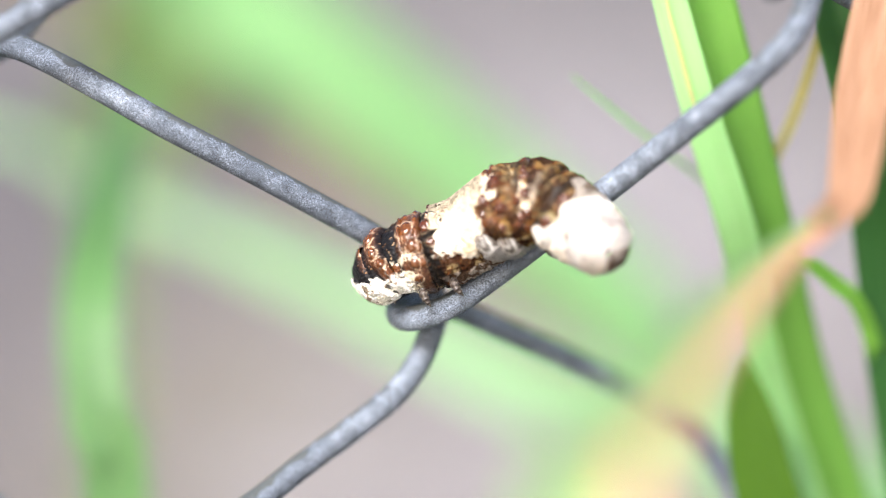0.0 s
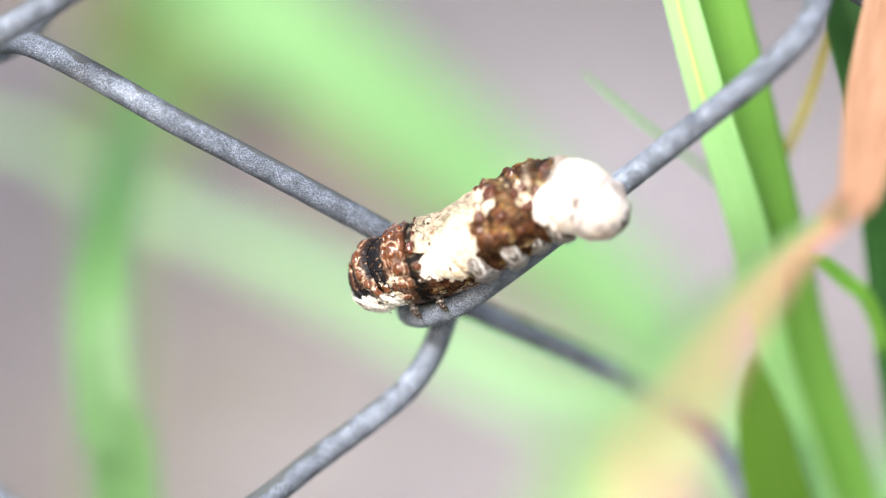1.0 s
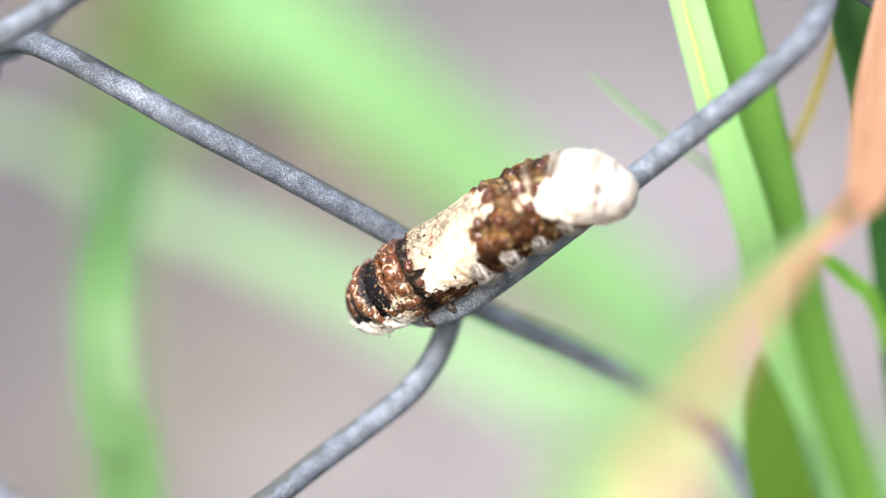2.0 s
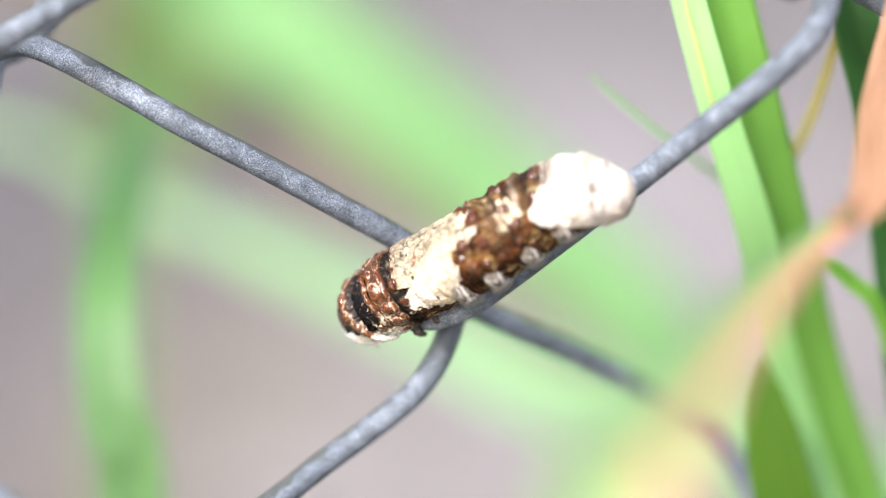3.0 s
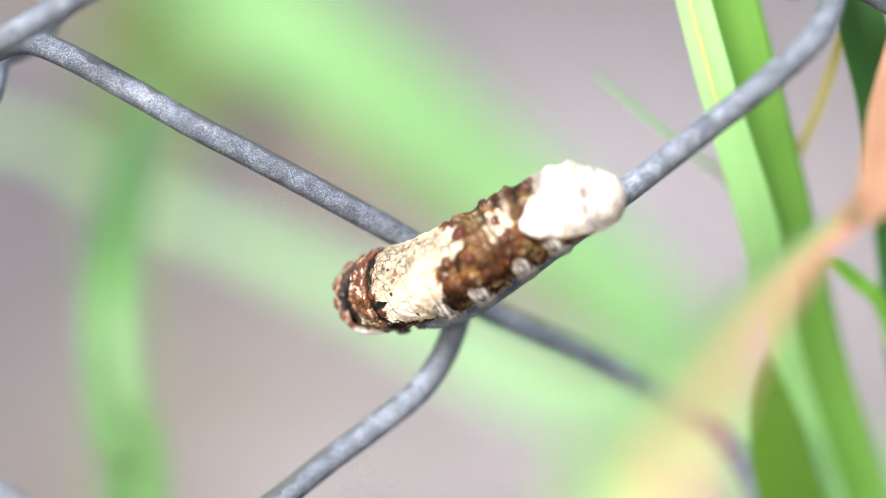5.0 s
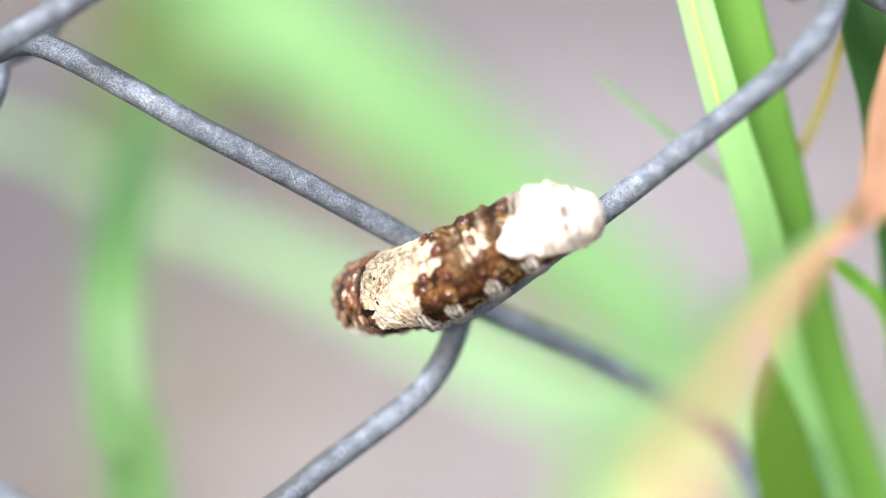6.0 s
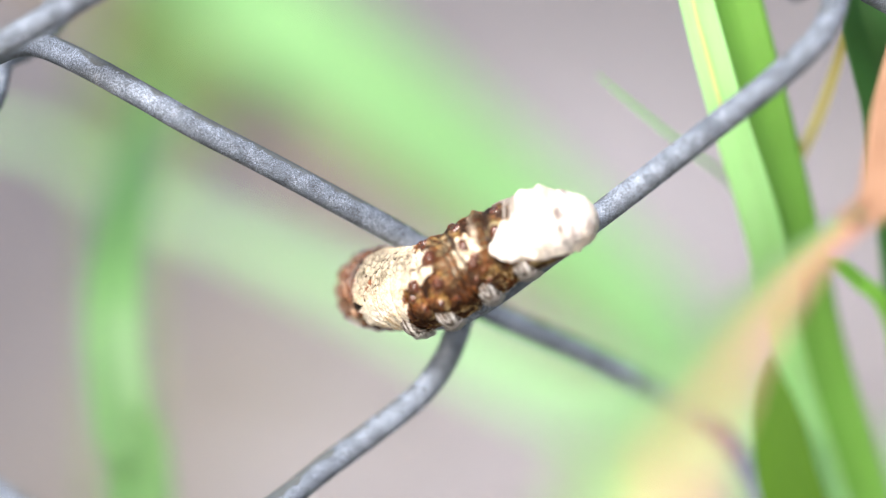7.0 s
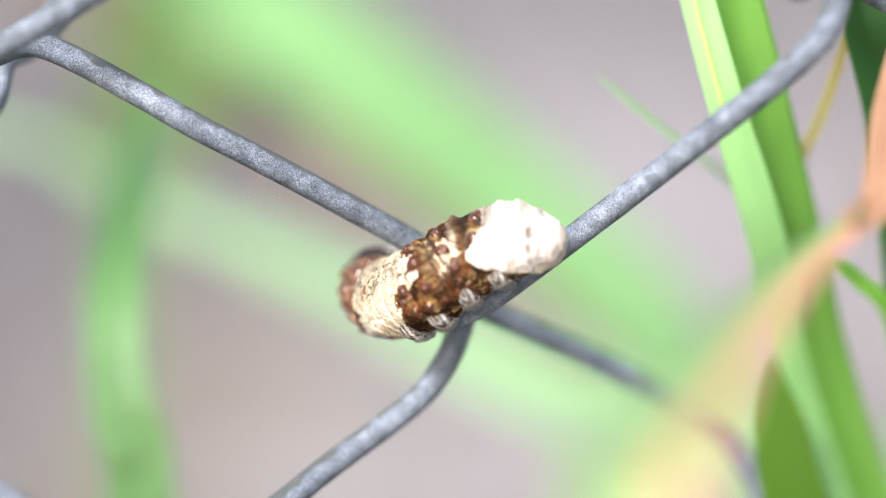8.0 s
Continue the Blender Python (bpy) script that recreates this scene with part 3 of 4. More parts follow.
def skin_pattern(s, f, start):
    """Colour, gloss and radius of the skin at body place s and angle f in degrees from the back, to its left, on the ring whose hidden margin ends at start."""
    girth = np.interp(s, GIRTH_AT, GIRTH)
    ang = np.radians(f)
    q = ang * 71.0
    cx, cy = np.cos(ang) * girth, np.sin(ang) * girth
    n1 = fractal(s / 26, cx / 26, cy / 26)
    n2 = fractal(s / 9 + 31, cx / 9, cy / 9)
    n3 = fractal(s / 4 + 77, cx / 4, cy / 4, 3)
    n4 = fractal(s / 15 + 11, cx / 15 + 9, cy / 15, 3)
    af = np.abs(f)
    ws, wq = s + (n2 - 0.5) * 9, q + (n4 - 0.5) * 11
    d1, d2, own = cells(ws, wq, 10.0, 3)
    line = 1 - step(0.05, 0.22, d2 - d1)
    e1, e2, own2 = cells(ws, wq, 14.0, 11)
    net = 1 - step(0.03, 0.15, e2 - e1 + (n3 - 0.5) * 0.12)
    vein = np.abs(fractal(s / 13 + 5, cx / 13, cy / 13, 3) - 0.5)
    streak = fractal(s / 16 + 3, cx / 3.2, cy / 3.2, 2)

    def paint(base, colour, k):
        return base + (np.array(colour) - base) * np.clip(k, 0, 1)[..., None]

    def gauss(x, w):
        return np.exp(-(x / w) ** 2)
    black = (0.006, 0.006, 0.008)
    # brown rings: rust, amber and umber blotches with olive-yellow flecks
    c = np.zeros(s.shape + (3,)) + np.array((0.066, 0.024, 0.006))
    c = paint(c, (0.165, 0.05, 0.009), step(0.46, 0.64, n1))
    c = paint(c, (0.012, 0.006, 0.004), step(0.52, 0.38, n2) * 0.85)
    c = paint(c, (0.25, 0.14, 0.035), step(0.58, 0.74, n4) * 0.7)
    c = paint(c, (0.02, 0.009, 0.005), step(0.42, 0.3, streak) * (1 - step(60, 80, af)) * 0.6)
    c = paint(c, (0.014, 0.008, 0.005), line * step(0.35, 0.6, n1) * 0.55)
    c = paint(c, (0.24, 0.14, 0.05), step(0.3, 0.1, d1) * step(0.7, 0.85, own) * 0.6)
    c = paint(c, (0.4, 0.3, 0.13), step(0.02, 0.006, vein) * step(0.55, 0.7, n4) * 0.5)
    low = step(62, 92, af + (n1 - 0.5) * 30)
    c = paint(c, (0.045, 0.018, 0.008), low * 0.4)
    c = paint(c, (0.42, 0.33, 0.18), low * step(0.6, 0.72, n4) * step(0.4, 0.6, n3) * 0.7)
    gloss = 0.12 + 0.5 * step(0.5, 0.68, n2)
    relief = (n1 - 0.5) * 4.0 + (n2 - 0.5) * 3.4 + (n3 - 0.5) * 1.6 - 1.4 * line
    # tan striped band with dark dots before the crease of each brown ring
    for at, wide in ((308, 13), (386, 11)):
        w = gauss(s - at + (n1 - 0.5) * 6, wide) * (1 - step(46, 66, af + (n2 - 0.5) * 20))
        c = paint(c, (0.27, 0.2, 0.1), w * step(0.48, 0.64, streak) * 0.5)
        c = paint(c, (0.13, 0.045, 0.012), w * step(0.5, 0.35, streak) * 0.8)
    w = gauss(s - 376 + (n2 - 0.5) * 5, 5) * (1 - step(16, 26, af))
    c = paint(c, (0.6, 0.5, 0.38), w * 0.8)
    w = gauss(s - 325, 7) * (1 - step(40, 60, af))
    c = paint(c, (0.4, 0.34, 0.22), w * step(0.5, 0.64, n3) * 0.85)
    # shading along the back, put into the colour as darker brown
    c = paint(c, (0.02, 0.009, 0.005), step(270, 290, s) * step(14, -6, f + (n1 - 0.5) * 20) * step(0.62, 0.46, n4) * 0.7)
    # cream lace round the warts of the second brown ring, olive patches on the third
    d = np.hypot((s - 346) / 1.0, (f - 31) * 1.24 * 0.85) + (n2 - 0.5) * 16
    c = paint(c, (0.8, 0.69, 0.52), (1 - step(22, 26, d)) * (1 - 0.85 * step(0.075, 0.03, np.abs(n2 - 0.52))) * 0.9)
    for at, a, size in ((421, 22, 13), (420, 48, 10)):
        d = np.hypot(s - at, (f - a) * 1.24) + (n2 - 0.5) * 10
        c = paint(c, (0.41, 0.355, 0.19), (1 - step(size - 2, size + 2, d)) * 0.8)
    dark = np.maximum(gauss(s - 409 + (n2 - 0.5) * 6, 10), gauss(s - 331 + (n2 - 0.5) * 5, 4)) * (1 - step(70, 95, af))
    c = paint(c, (0.016, 0.01, 0.006), dark * 0.92)
    # the saddle: white flank, cream towards the back, grey-olive net of scales over the back
    back = np.interp(f, [-140, -80, -44, -32, -22, -8, 0, 8, 15, 22, 28, 34, 42, 54, 68, 84, 100, 118, 140],
                     [190, 236, 246, 254, 262, 280, 298, 280, 268, 294, 288, 262, 249, 246, 247, 231, 205, 185, 180]) + (n2 - 0.5) * 15 + (n3 - 0.5) * 6
    front = np.interp(f, [-100, -60, -50, 46, 56, 64, 72, 84, 96], [112, 122, 100, 100, 134, 121, 111, 104, 106]) + (n2 - 0.5) * 7
    lower = np.interp(s, [100, 112, 132, 152, 166, 186, 215], [86, 92, 91, 96, 108, 117, 112]) + (n2 - 0.5) * 16 + (n3 - 0.5) * 8
    saddle = step(-1.5, 1.5, back - s) * step(-1.5, 1.5, s - front) * step(-1.5, 1.5, lower - af)
    if start > 240:
        saddle = saddle * (1 - step(34, 38, af))
    flank = step(-10, 16, af * 1.24 - np.interp(s, [100, 132, 150, 180, 225, 260], [88, 66, 58, 52, 42, 34]) + (n4 - 0.5) * 40)
    grey = step(0.0, 1.0, 1 - (af * 1.24 - np.interp(s, [100, 150, 200, 250], [54, 34, 20, 6])) / 36 + (n1 - 0.5) * 0.8)
    sc = np.zeros_like(c) + np.array((0.62, 0.51, 0.36))
    sc = paint(sc, (0.67, 0.595, 0.475), flank)
    sc = paint(sc, (0.5, 0.36, 0.2), step(0.6, 0.78, n4) * (1 - grey) * 0.5)
    sc = paint(sc, (0.6, 0.45, 0.28), step(0.5, 0.66, n4) * flank * 0.5)
    sc = paint(sc, (0.8, 0.745, 0.64), step(0.56, 0.44, n1) * flank * step(-12, 10, af - 62) * 0.8)
    # scale tone falls off over the far side: shading put into the colour
    tone = (0.7 + 0.5 * own2) * (0.65 + 0.7 * n4) * (1 - 0.35 * step(14, -20, f))
    olive = np.stack([0.43 * tone, 0.375 * tone, 0.28 * tone], -1)
    sc = sc + (olive - sc) * (grey * 0.85)[..., None]
    sc = paint(sc, (0.52, 0.455, 0.34), grey * step(0.4, 0.1, e1 + (n3 - 0.5) * 0.3) * step(0.3, 0.6, own2) * 0.45)
    sc = paint(sc, (0.03, 0.024, 0.014), np.clip(grey * 1.6 - 0.2, 0, 1) * net * (0.62 + 0.38 * step(0.36, 0.56, n4)))
    sc = paint(sc, (0.1, 0.08, 0.045), np.clip(grey * 1.5 - 0.35, 0, 1) * line * 0.25)
    sc = paint(sc, (0.07, 0.055, 0.03), np.clip(grey * 1.4 - 0.2, 0, 1) * step(0.64, 0.74, n2) * 0.5)
    sc = paint(sc, (0.4, 0.3, 0.17), (1 - grey) * net * step(0.5, 0.7, n4) * 0.4)
    # cream lobes at the rear of the saddle are cleaner, with a line of dark dots before them
    rear = step(262, 272, s + (n2 - 0.5) * 14) * (1 - step(52, 70, af))
    sc = paint(sc, (0.7, 0.61, 0.48), rear * 0.8)
    for at, bend in ((262, 6), (247, 12)):
        on = gauss(s - at - bend * np.cos(ang * 2.4), 2.6) * (1 - step(34, 50, af))
        sc = paint(sc, (0.09, 0.045, 0.025), on * step(0.44, 0.58, n3) * (0.9 if at == 262 else 0.6))
    # a few rust marks on the saddle
    mark = np.minimum(np.hypot(s - 164, q - 28 * 1.24) + (n3 - 0.5) * 12, np.hypot(s - 168, q - 21 * 1.24) + (n3 - 0.5) * 10)
    sc = paint(sc, (0.17, 0.06, 0.025), 1 - step(4.0, 5.5, mark))
    c = c + (sc - c) * saddle[..., None]
    relief = relief * (1 - 0.72 * saddle) + saddle * (1.8 + grey * (0.35 * step(0.4, 0.1, e1) - 0.6 * net) + (1.5 + 2.5 * flank) * (n4 - 0.5) + 3 * flank * (n1 - 0.5) - 0.4 * line * grey)
    gloss = gloss * (1 - saddle) + (0.18 + 0.2 * grey) * saddle
    # dark pits and olive patch in front of the saddle
    pit = step(92, 94, s) * (1 - step(0, 4, s - np.maximum(front, 116 + (n2 - 0.5) * 8)))
    c = paint(c, (0.008, 0.006, 0.005), pit * (1 - 0.6 * step(0.66, 0.78, n2)))
    relief = relief - 6 * pit * (1 - step(50, 60, af))
    c = paint(c, (0.08, 0.028, 0.01), pit * step(0.66, 0.76, n4) * step(106, 112, s) * 0.9)
    # thorax: rust bands, black between them, tan spots, pale lace and collar low on the sides
    th = 1 - step(92, 94, s + (n2 - 0.5) * 3)
    band = (start < 30) * np.exp(-((s - 21 - 14 * step(60, 95, af) - (n2 - 0.5) * 6) / 15.0) ** 4) + np.exp(-((s - 74 + (n2 - 0.5) * 6) / 21.0) ** 6)
    band = np.clip(band, 0, 1)
    gap = 1 - band
    tc = paint(np.zeros_like(c) + np.array(black), (0.125, 0.043, 0.015), band * (0.55 + 0.45 * step(0.35, 0.6, n1)))
    tc = paint(tc, (0.09, 0.042, 0.02), gap * step(0.34, 0.2, d1) * step(0.7, 0.8, own) * step(-20, 10, s))
    tc = paint(tc, (0.42, 0.3, 0.18), gap * step(30, 44, s) * step(0.3, 0.18, d1 + (n3 - 0.5) * 0.2) * step(0.74, 0.8, own + 0.2 * step(50, 80, af)) * (0.3 + 0.7 * step(40, 80, af)))
    tc = paint(tc, (0.3, 0.2, 0.11), gap * step(16, 4, s) * step(0.7, 0.8, n4) * 0.6)
    tc = paint(tc, (0.72, 0.5, 0.33), line * band * step(56, 62, s) * (1 - step(82, 88, s)) * step(0.5, 0.62, n4) * 0.55)
    lace = step(74, 92, af + (n4 - 0.5) * 36) * step(24, 38, s) * (1 - step(70, 78, s + (n2 - 0.5) * 14))
    tc = paint(tc, (0.7, 0.63, 0.48), lace * step(0.42, 0.5, n2) * 0.95)
    low = np.interp(s, [-50, -38, -20, 0, 20, 40, 62], [38, 46, 74, 95, 105, 108, 118])
    collar = step(-4, 4, af - low + (n4 - 0.5) * 26 + (n3 - 0.5) * 4) * (1 - step(52, 64, s + (n2 - 0.5) * 20)) * (1 - step(146, 156, af + (n2 - 0.5) * 12))
    tc = paint(tc, (0.9, 0.88, 0.8), collar * (1 - 0.9 * step(0.76, 0.82, n4)))
    c = c + (tc - c) * th[..., None]
    gloss = gloss * (1 - th) + (0.8 - 0.45 * gap - 0.3 * collar) * th
    relief = relief * (1 - 0.6 * th) + (-7 * gap * step(0, 14, s) + 1.3 * gap * step(0.42, 0.15, d1) * step(0.4, 0.5, own) + 5 * collar) * th
    # white hind part with a pointed lobe on each flank
    edge = np.interp(f, [-140, -100, -75, -61, -47, -40, -26, 0, 10, 26, 36, 43, 48, 54, 62, 75, 90, 106, 117, 130, 140],
                     [560, 465, 421, 408, 404, 422, 436, 440, 439, 433, 422, 405, 400, 401, 409, 422, 452, 476, 505, 540, 570]) + (n2 - 0.5) * 7
    hind = step(-1.5, 1.5, s - edge)
    rear = step(500, 507, s + (n2 - 0.5) * 10)
    top = step(24, -2, f + (n1 - 0.5) * 26) * (1 - step(448, 464, s + (n4 - 0.5) * 20))
    hc = np.zeros_like(c) + np.array((0.78, 0.73, 0.68))
    hc = paint(hc, (0.53, 0.505, 0.485), rear * 0.8)
    hc = paint(hc, (0.22, 0.18, 0.16), gauss(s - 507 + (n1 - 0.5) * 12, 5) * step(0.45, 0.6, n4) * 0.85)
    hc = paint(hc, (0.66, 0.58, 0.48), step(0.5, 0.7, n1) * 0.6)
    hc = paint(hc, (0.4, 0.36, 0.31), top * 0.7)
    hc = paint(hc, (0.06, 0.035, 0.02), top * (1 - step(462, 472, s + (n2 - 0.5) * 12)) * 0.45)
    hc = paint(hc, (0.1, 0.065, 0.04), top * step(0.5, 0.68, n4) * 0.85)
    hc = paint(hc, (0.52, 0.38, 0.3), step(0.02, 0.006, vein) * 0.4)
    hc = paint(hc, (0.2, 0.16, 0.15), step(0.62, 0.72, n4) * rear * 0.6)
    c = c + (hc - c) * hind[..., None]
    gloss = gloss * (1 - hind) + 0.25 * hind
    relief = relief * (1 - 0.5 * hind) + 3.0 * hind
    # belly
    belly = step(126, 134, af + (n2 - 0.5) * 14) * step(100, 130, s)
    bc = paint(np.zeros_like(c) + np.array((0.1, 0.06, 0.04)), (0.3, 0.26, 0.23), step(0.5, 0.6, n2))
    c = c + (bc - c) * belly[..., None]
    # creases
    fold = np.zeros_like(s)
    for at, deep, wide in CREASES:
        g = gauss(s - at - (n1 - 0.5) * 9 - 3 * np.cos(ang * 3), wide)
        relief = relief - deep * g
        thin = gauss(s - at - (n1 - 0.5) * 9 - 3 * np.cos(ang * 3), 0.4 * wide)
        fold = np.maximum(fold, thin * (1.0 if at < 110 else 0.75 if at < 260 else 0.85))
    c = paint(c, (0.02, 0.014, 0.009), fold * (1 - 0.85 * hind) * (1 - 0.35 * saddle) * step(0.2, 0.4, n2 + th))
    # warts and beads
    for at, a, along, round_, high in WARTS + PADS + BEADS:
        ring = (at, a, along, round_, high) in BEADS + PADS
        d = np.hypot((s - at) / along, (f - a) * 1.24 / round_) + (n3 - 0.5) * 0.14
        k = 1 - step(0.72, 0.84, d)
        if at < start - 1:
            continue
        hide = collar if ring else hind
        halo = gauss(d - 0.97, 0.11) * step(0.36, 0.52, n2 if ring else n4) * (1 - hide)
        k = k * (1 - hide)
        c = paint(c, (0.82, 0.6, 0.42) if ring else (0.5, 0.36, 0.22), halo * (0.55 if ring and at < 85 else 0.3 if ring else 0.2))
        c = paint(c, (0.125, 0.04, 0.01) if ring else (0.085, 0.021, 0.005), k)
        if along < 5:
            c = paint(c, (0.02, 0.01, 0.006), k * 0.8)
        gloss = np.maximum(gloss, k)
        relief = relief + high * np.exp(-(d / 0.8) ** 4) * (1 - 0.7 * hide)
    fine = grain(s / 2.1 + 9, cx / 2.1, cy / 2.1)
    pale = np.maximum(saddle, hind)
    c = c * (1 + (0.8 - 0.55 * pale) * (fine - 0.5))[..., None]
    relief = relief + 0.5 * (fine - 0.5) * (1 - 0.7 * pale)
    # humps of the back, the pair of knobs and lumps of the hind part, the brown lobe above each first proleg
    relief = relief + 9 * gauss(s - 298, 11) * gauss(af - 8, 24) + 11 * gauss(s - 386, 9) * gauss(af - 10, 26) - 4 * gauss(s - 326, 8) * (1 - step(60, 90, af))
    relief = relief + 12 * gauss(s - 468, 11) * gauss(f + 8, 18) + 17 * gauss(s - 490, 10) * gauss(f + 4, 18) + 13 * gauss(s - 482, 34) * gauss(f + 22, 40) + 6 * gauss(s - 430, 16) * gauss(af - 55, 26)
    relief = relief + hind * (3.5 * (fractal(s / 17 + 40, cx / 17, cy / 17, 2) - 0.5)) + 4 * gauss(s - 526, 10) * (0.5 + 0.5 * np.cos(ang * 9)) * (af < 120)
    lobe = np.hypot((s - 262) / 22, (af - 76) * 1.24 / 17)
    relief = relief + 9 * np.exp(-lobe ** 4)
    return np.clip(c, 0, 1), gloss, girth + relief


def segment(name, at, before, after, body):
    """One ring of the body from its hidden front margin, tucked under the ring before, to its hind fold."""
    first, last = (-54, -20) if before is None else (before - 24, after + 5)
    if after > 570:
        last = after
    rings, around = int((last - first) * 0.85) + 6, 372
    run = np.linspace(first, last, rings)
    f = np.linspace(-180, 180, around, endpoint=False)
    s, ff = np.meshgrid(run, f, indexing="ij")
    colour, gloss, r = skin_pattern(s, ff, -99 if before is None else before)
    if before is not None:
        r = r * (0.965 + 0.035 * step(before - 5, before + 7, s) - 0.12 * np.clip((before - s) / 24, 0, 1))
    if after < 570:
        r = r * (1 - 0.12 * np.clip((s - last + 8) / 8, 0, 1) ** 2.5)
    xx = at - s
    rad = np.radians(ff)
    verts = np.stack([xx, r * np.sin(rad), r * np.cos(rad)], -1).reshape(-1, 3) * UNIT
    i, k = np.meshgrid(np.arange(rings - 1), np.arange(around), indexing="ij")
    n = (k + 1) % around
    faces = np.stack([i * around + k, i * around + n, (i + 1) * around + n, (i + 1) * around + k], -1).reshape(-1, 4).tolist()
    ob = link_mesh(name, verts.tolist(), faces, SKIN, body)
    col = ob.data.color_attributes.new("pattern", "FLOAT_COLOR", "POINT")
    flat = np.concatenate([colour.reshape(-1, 3), np.ones((colour.size // 3, 1))], 1)
    col.data.foreach_set("color", flat.ravel())
    gl = ob.data.attributes.new("gloss", "FLOAT", "POINT")
    gl.data.foreach_set("value", gloss.ravel())
    return ob


def skin_tags(ob, colours, gloss):
    col = ob.data.color_attributes.new("pattern", "FLOAT_COLOR", "POINT")
    col.data.foreach_set("color", np.concatenate([colours, np.ones((len(colours), 1))], 1).ravel())
    gl = ob.data.attributes.new("gloss", "FLOAT", "POINT")
    gl.data.foreach_set("value", np.full(len(colours), gloss))


def proleg(parent, side, x, size, seed):
    """A fleshy grey clasping leg, pale bows on its outer face, with a comb of short pale bristles round the sole."""
    verts, faces, cols = [], [], []
    n = 44
    path = spline([(54, 9), (70, -6), (74, -22), (65, -40), (48, -54)], 10)
    wide = np.interp(np.linspace(0, 1, len(path)), [0, 0.3, 0.6, 0.85, 1], [13, 16, 17, 15, 9])
    deep = np.interp(np.linspace(0, 1, len(path)), [0, 0.3, 0.6, 0.85, 1], [12, 11, 9, 8, 3])
    m = len(path) - 1
    for i, (y, z) in enumerate(path):
        a = i / m
        t = path[min(i + 1, m)] - path[max(i - 1, 0)]
        t = t / np.hypot(*t)
        out = np.array((-t[1], t[0]))
        for k in range(n):
            f = 2 * pi * k / n
            u = cos(f)
            g = noise.noise(Vector((u * 2.2, a * 5.0, seed)))
            g2 = noise.noise(Vector((u * 9, a * 19, seed + sin(f) * 2)))
            fold = 0.3 * sin(u * 9 + seed) * sin(pi * a) + 1.8 * g
            v = sin(f) * (deep[i] + fold) * (1 - 0.25 * u * u)
            p = path[i] + out * v
            verts.append((u * (wide[i] + g) - 7 * a, side * p[0], p[1]))
            bow = math.hypot(u, max(0.0, (a - 0.22) / 0.5)) + 0.06 * g
            stripe = max(0.0, 1 - abs(bow - 0.74) / 0.17)
            second = max(0.0, 1 - abs(bow - 0.3) / 0.12) * 0.6
            base = np.array((0.125, 0.112, 0.102)) * (0.8 + 1.6 * g2 + 0.4 * g) + np.array((0.012, 0.006, 0.0))
            if a < 0.3:
                base = base * (a / 0.3) + np.array((0.1, 0.05, 0.022)) * (1 + g2) * (1 - a / 0.3)
            pale = min(1, (stripe ** 0.7 + second) * min(1, 5 * a) * (0.8 + 0.5 * g2))
            cols.append(base * (1 - pale) + np.array((0.74, 0.72, 0.69)) * pale)
    for i in range(m):
        for k in range(n):
            q = (k + 1) % n
            faces.append((i * n + k, i * n + q, (i + 1) * n + q, (i + 1) * n + k) if side > 0 else (i * n + k, (i + 1) * n + k, (i + 1) * n + q, i * n + q))
    rng = random.Random(seed)
    for k in range(270):
        row = k % 3
        a = 0.6 + 0.13 * row + rng.uniform(-0.04, 0.04)
        i = min(m, int(a * m))
        u = rng.uniform(-1, 1)
        t = path[min(i + 1, m)] - path[max(i - 1, 0)]
        t = t / np.hypot(*t)
        out = np.array((-t[1], t[0]))
        q = path[i] + out * (deep[i] * math.sqrt(max(0.0, 1 - u * u)) * (1 - 0.25 * u * u) - 0.6)
        p = Vector((u * wide[i] - 7 * a, side * q[0], q[1]))
        way = out * 0.9 + t * 0.75
        d = Vector((u * 0.6 + rng.uniform(-0.2, 0.2), side * way[0], way[1])).normalized() * rng.uniform(6, 10)
        across = d.cross(Vector((0, 0, 1))).normalized() * 0.9
        at = len(verts)
        verts += [p - across, p + across, p + across.cross(d).normalized() * 1.0, p + d]
        faces += [(at, at + 1, at + 3), (at + 1, at + 2, at + 3), (at + 2, at, at + 3)]
        cols += [np.array((0.3, 0.28, 0.27))] * 3 + [np.array((0.85, 0.83, 0.8))]
    ob = link_mesh("proleg", [((x + u) * UNIT, v * UNIT * size, w * UNIT * size) for u, v, w in verts], faces, SKIN, parent, "grey proleg with pale bows and bristles")
    skin_tags(ob, np.clip(np.array(cols), 0, 1), 0.1)


def true_leg(parent, side, x, size):
    """A short dark jointed leg ending in a claw."""
    pts = [(x, side * 40, -52), (x - 1, side * 52, -66), (x - 3, side * 55, -76), (x - 6, side * 56, -85), (x - 9, side * 52, -95)]
    line = spline(pts, 8)
    along = np.linspace(0, 4, len(line))
    rad = np.interp(along, [0, 1, 2, 3, 4], [11, 9.5, 8, 5.5, 0.8])
    rad = rad * (1 + 0.12 * np.cos(along * 2 * pi))
    verts, faces = tube([Vector(p) for p in line], rad, 16)
    root = Vector((x, side * 40, -52))
    ob = link_mesh("leg", [tuple((v - root) * size * UNIT) for v in verts], faces, SKIN, parent, "short dark brown leg")
    ob.location = root * UNIT
    g = np.array([noise.noise(v * 0.3) for v in verts])
    skin_tags(ob, np.array((0.022, 0.012, 0.009)) + np.clip(g, 0, 1)[:, None] * np.array((0.4, 0.36, 0.31)), 0.8)
    return ob, side


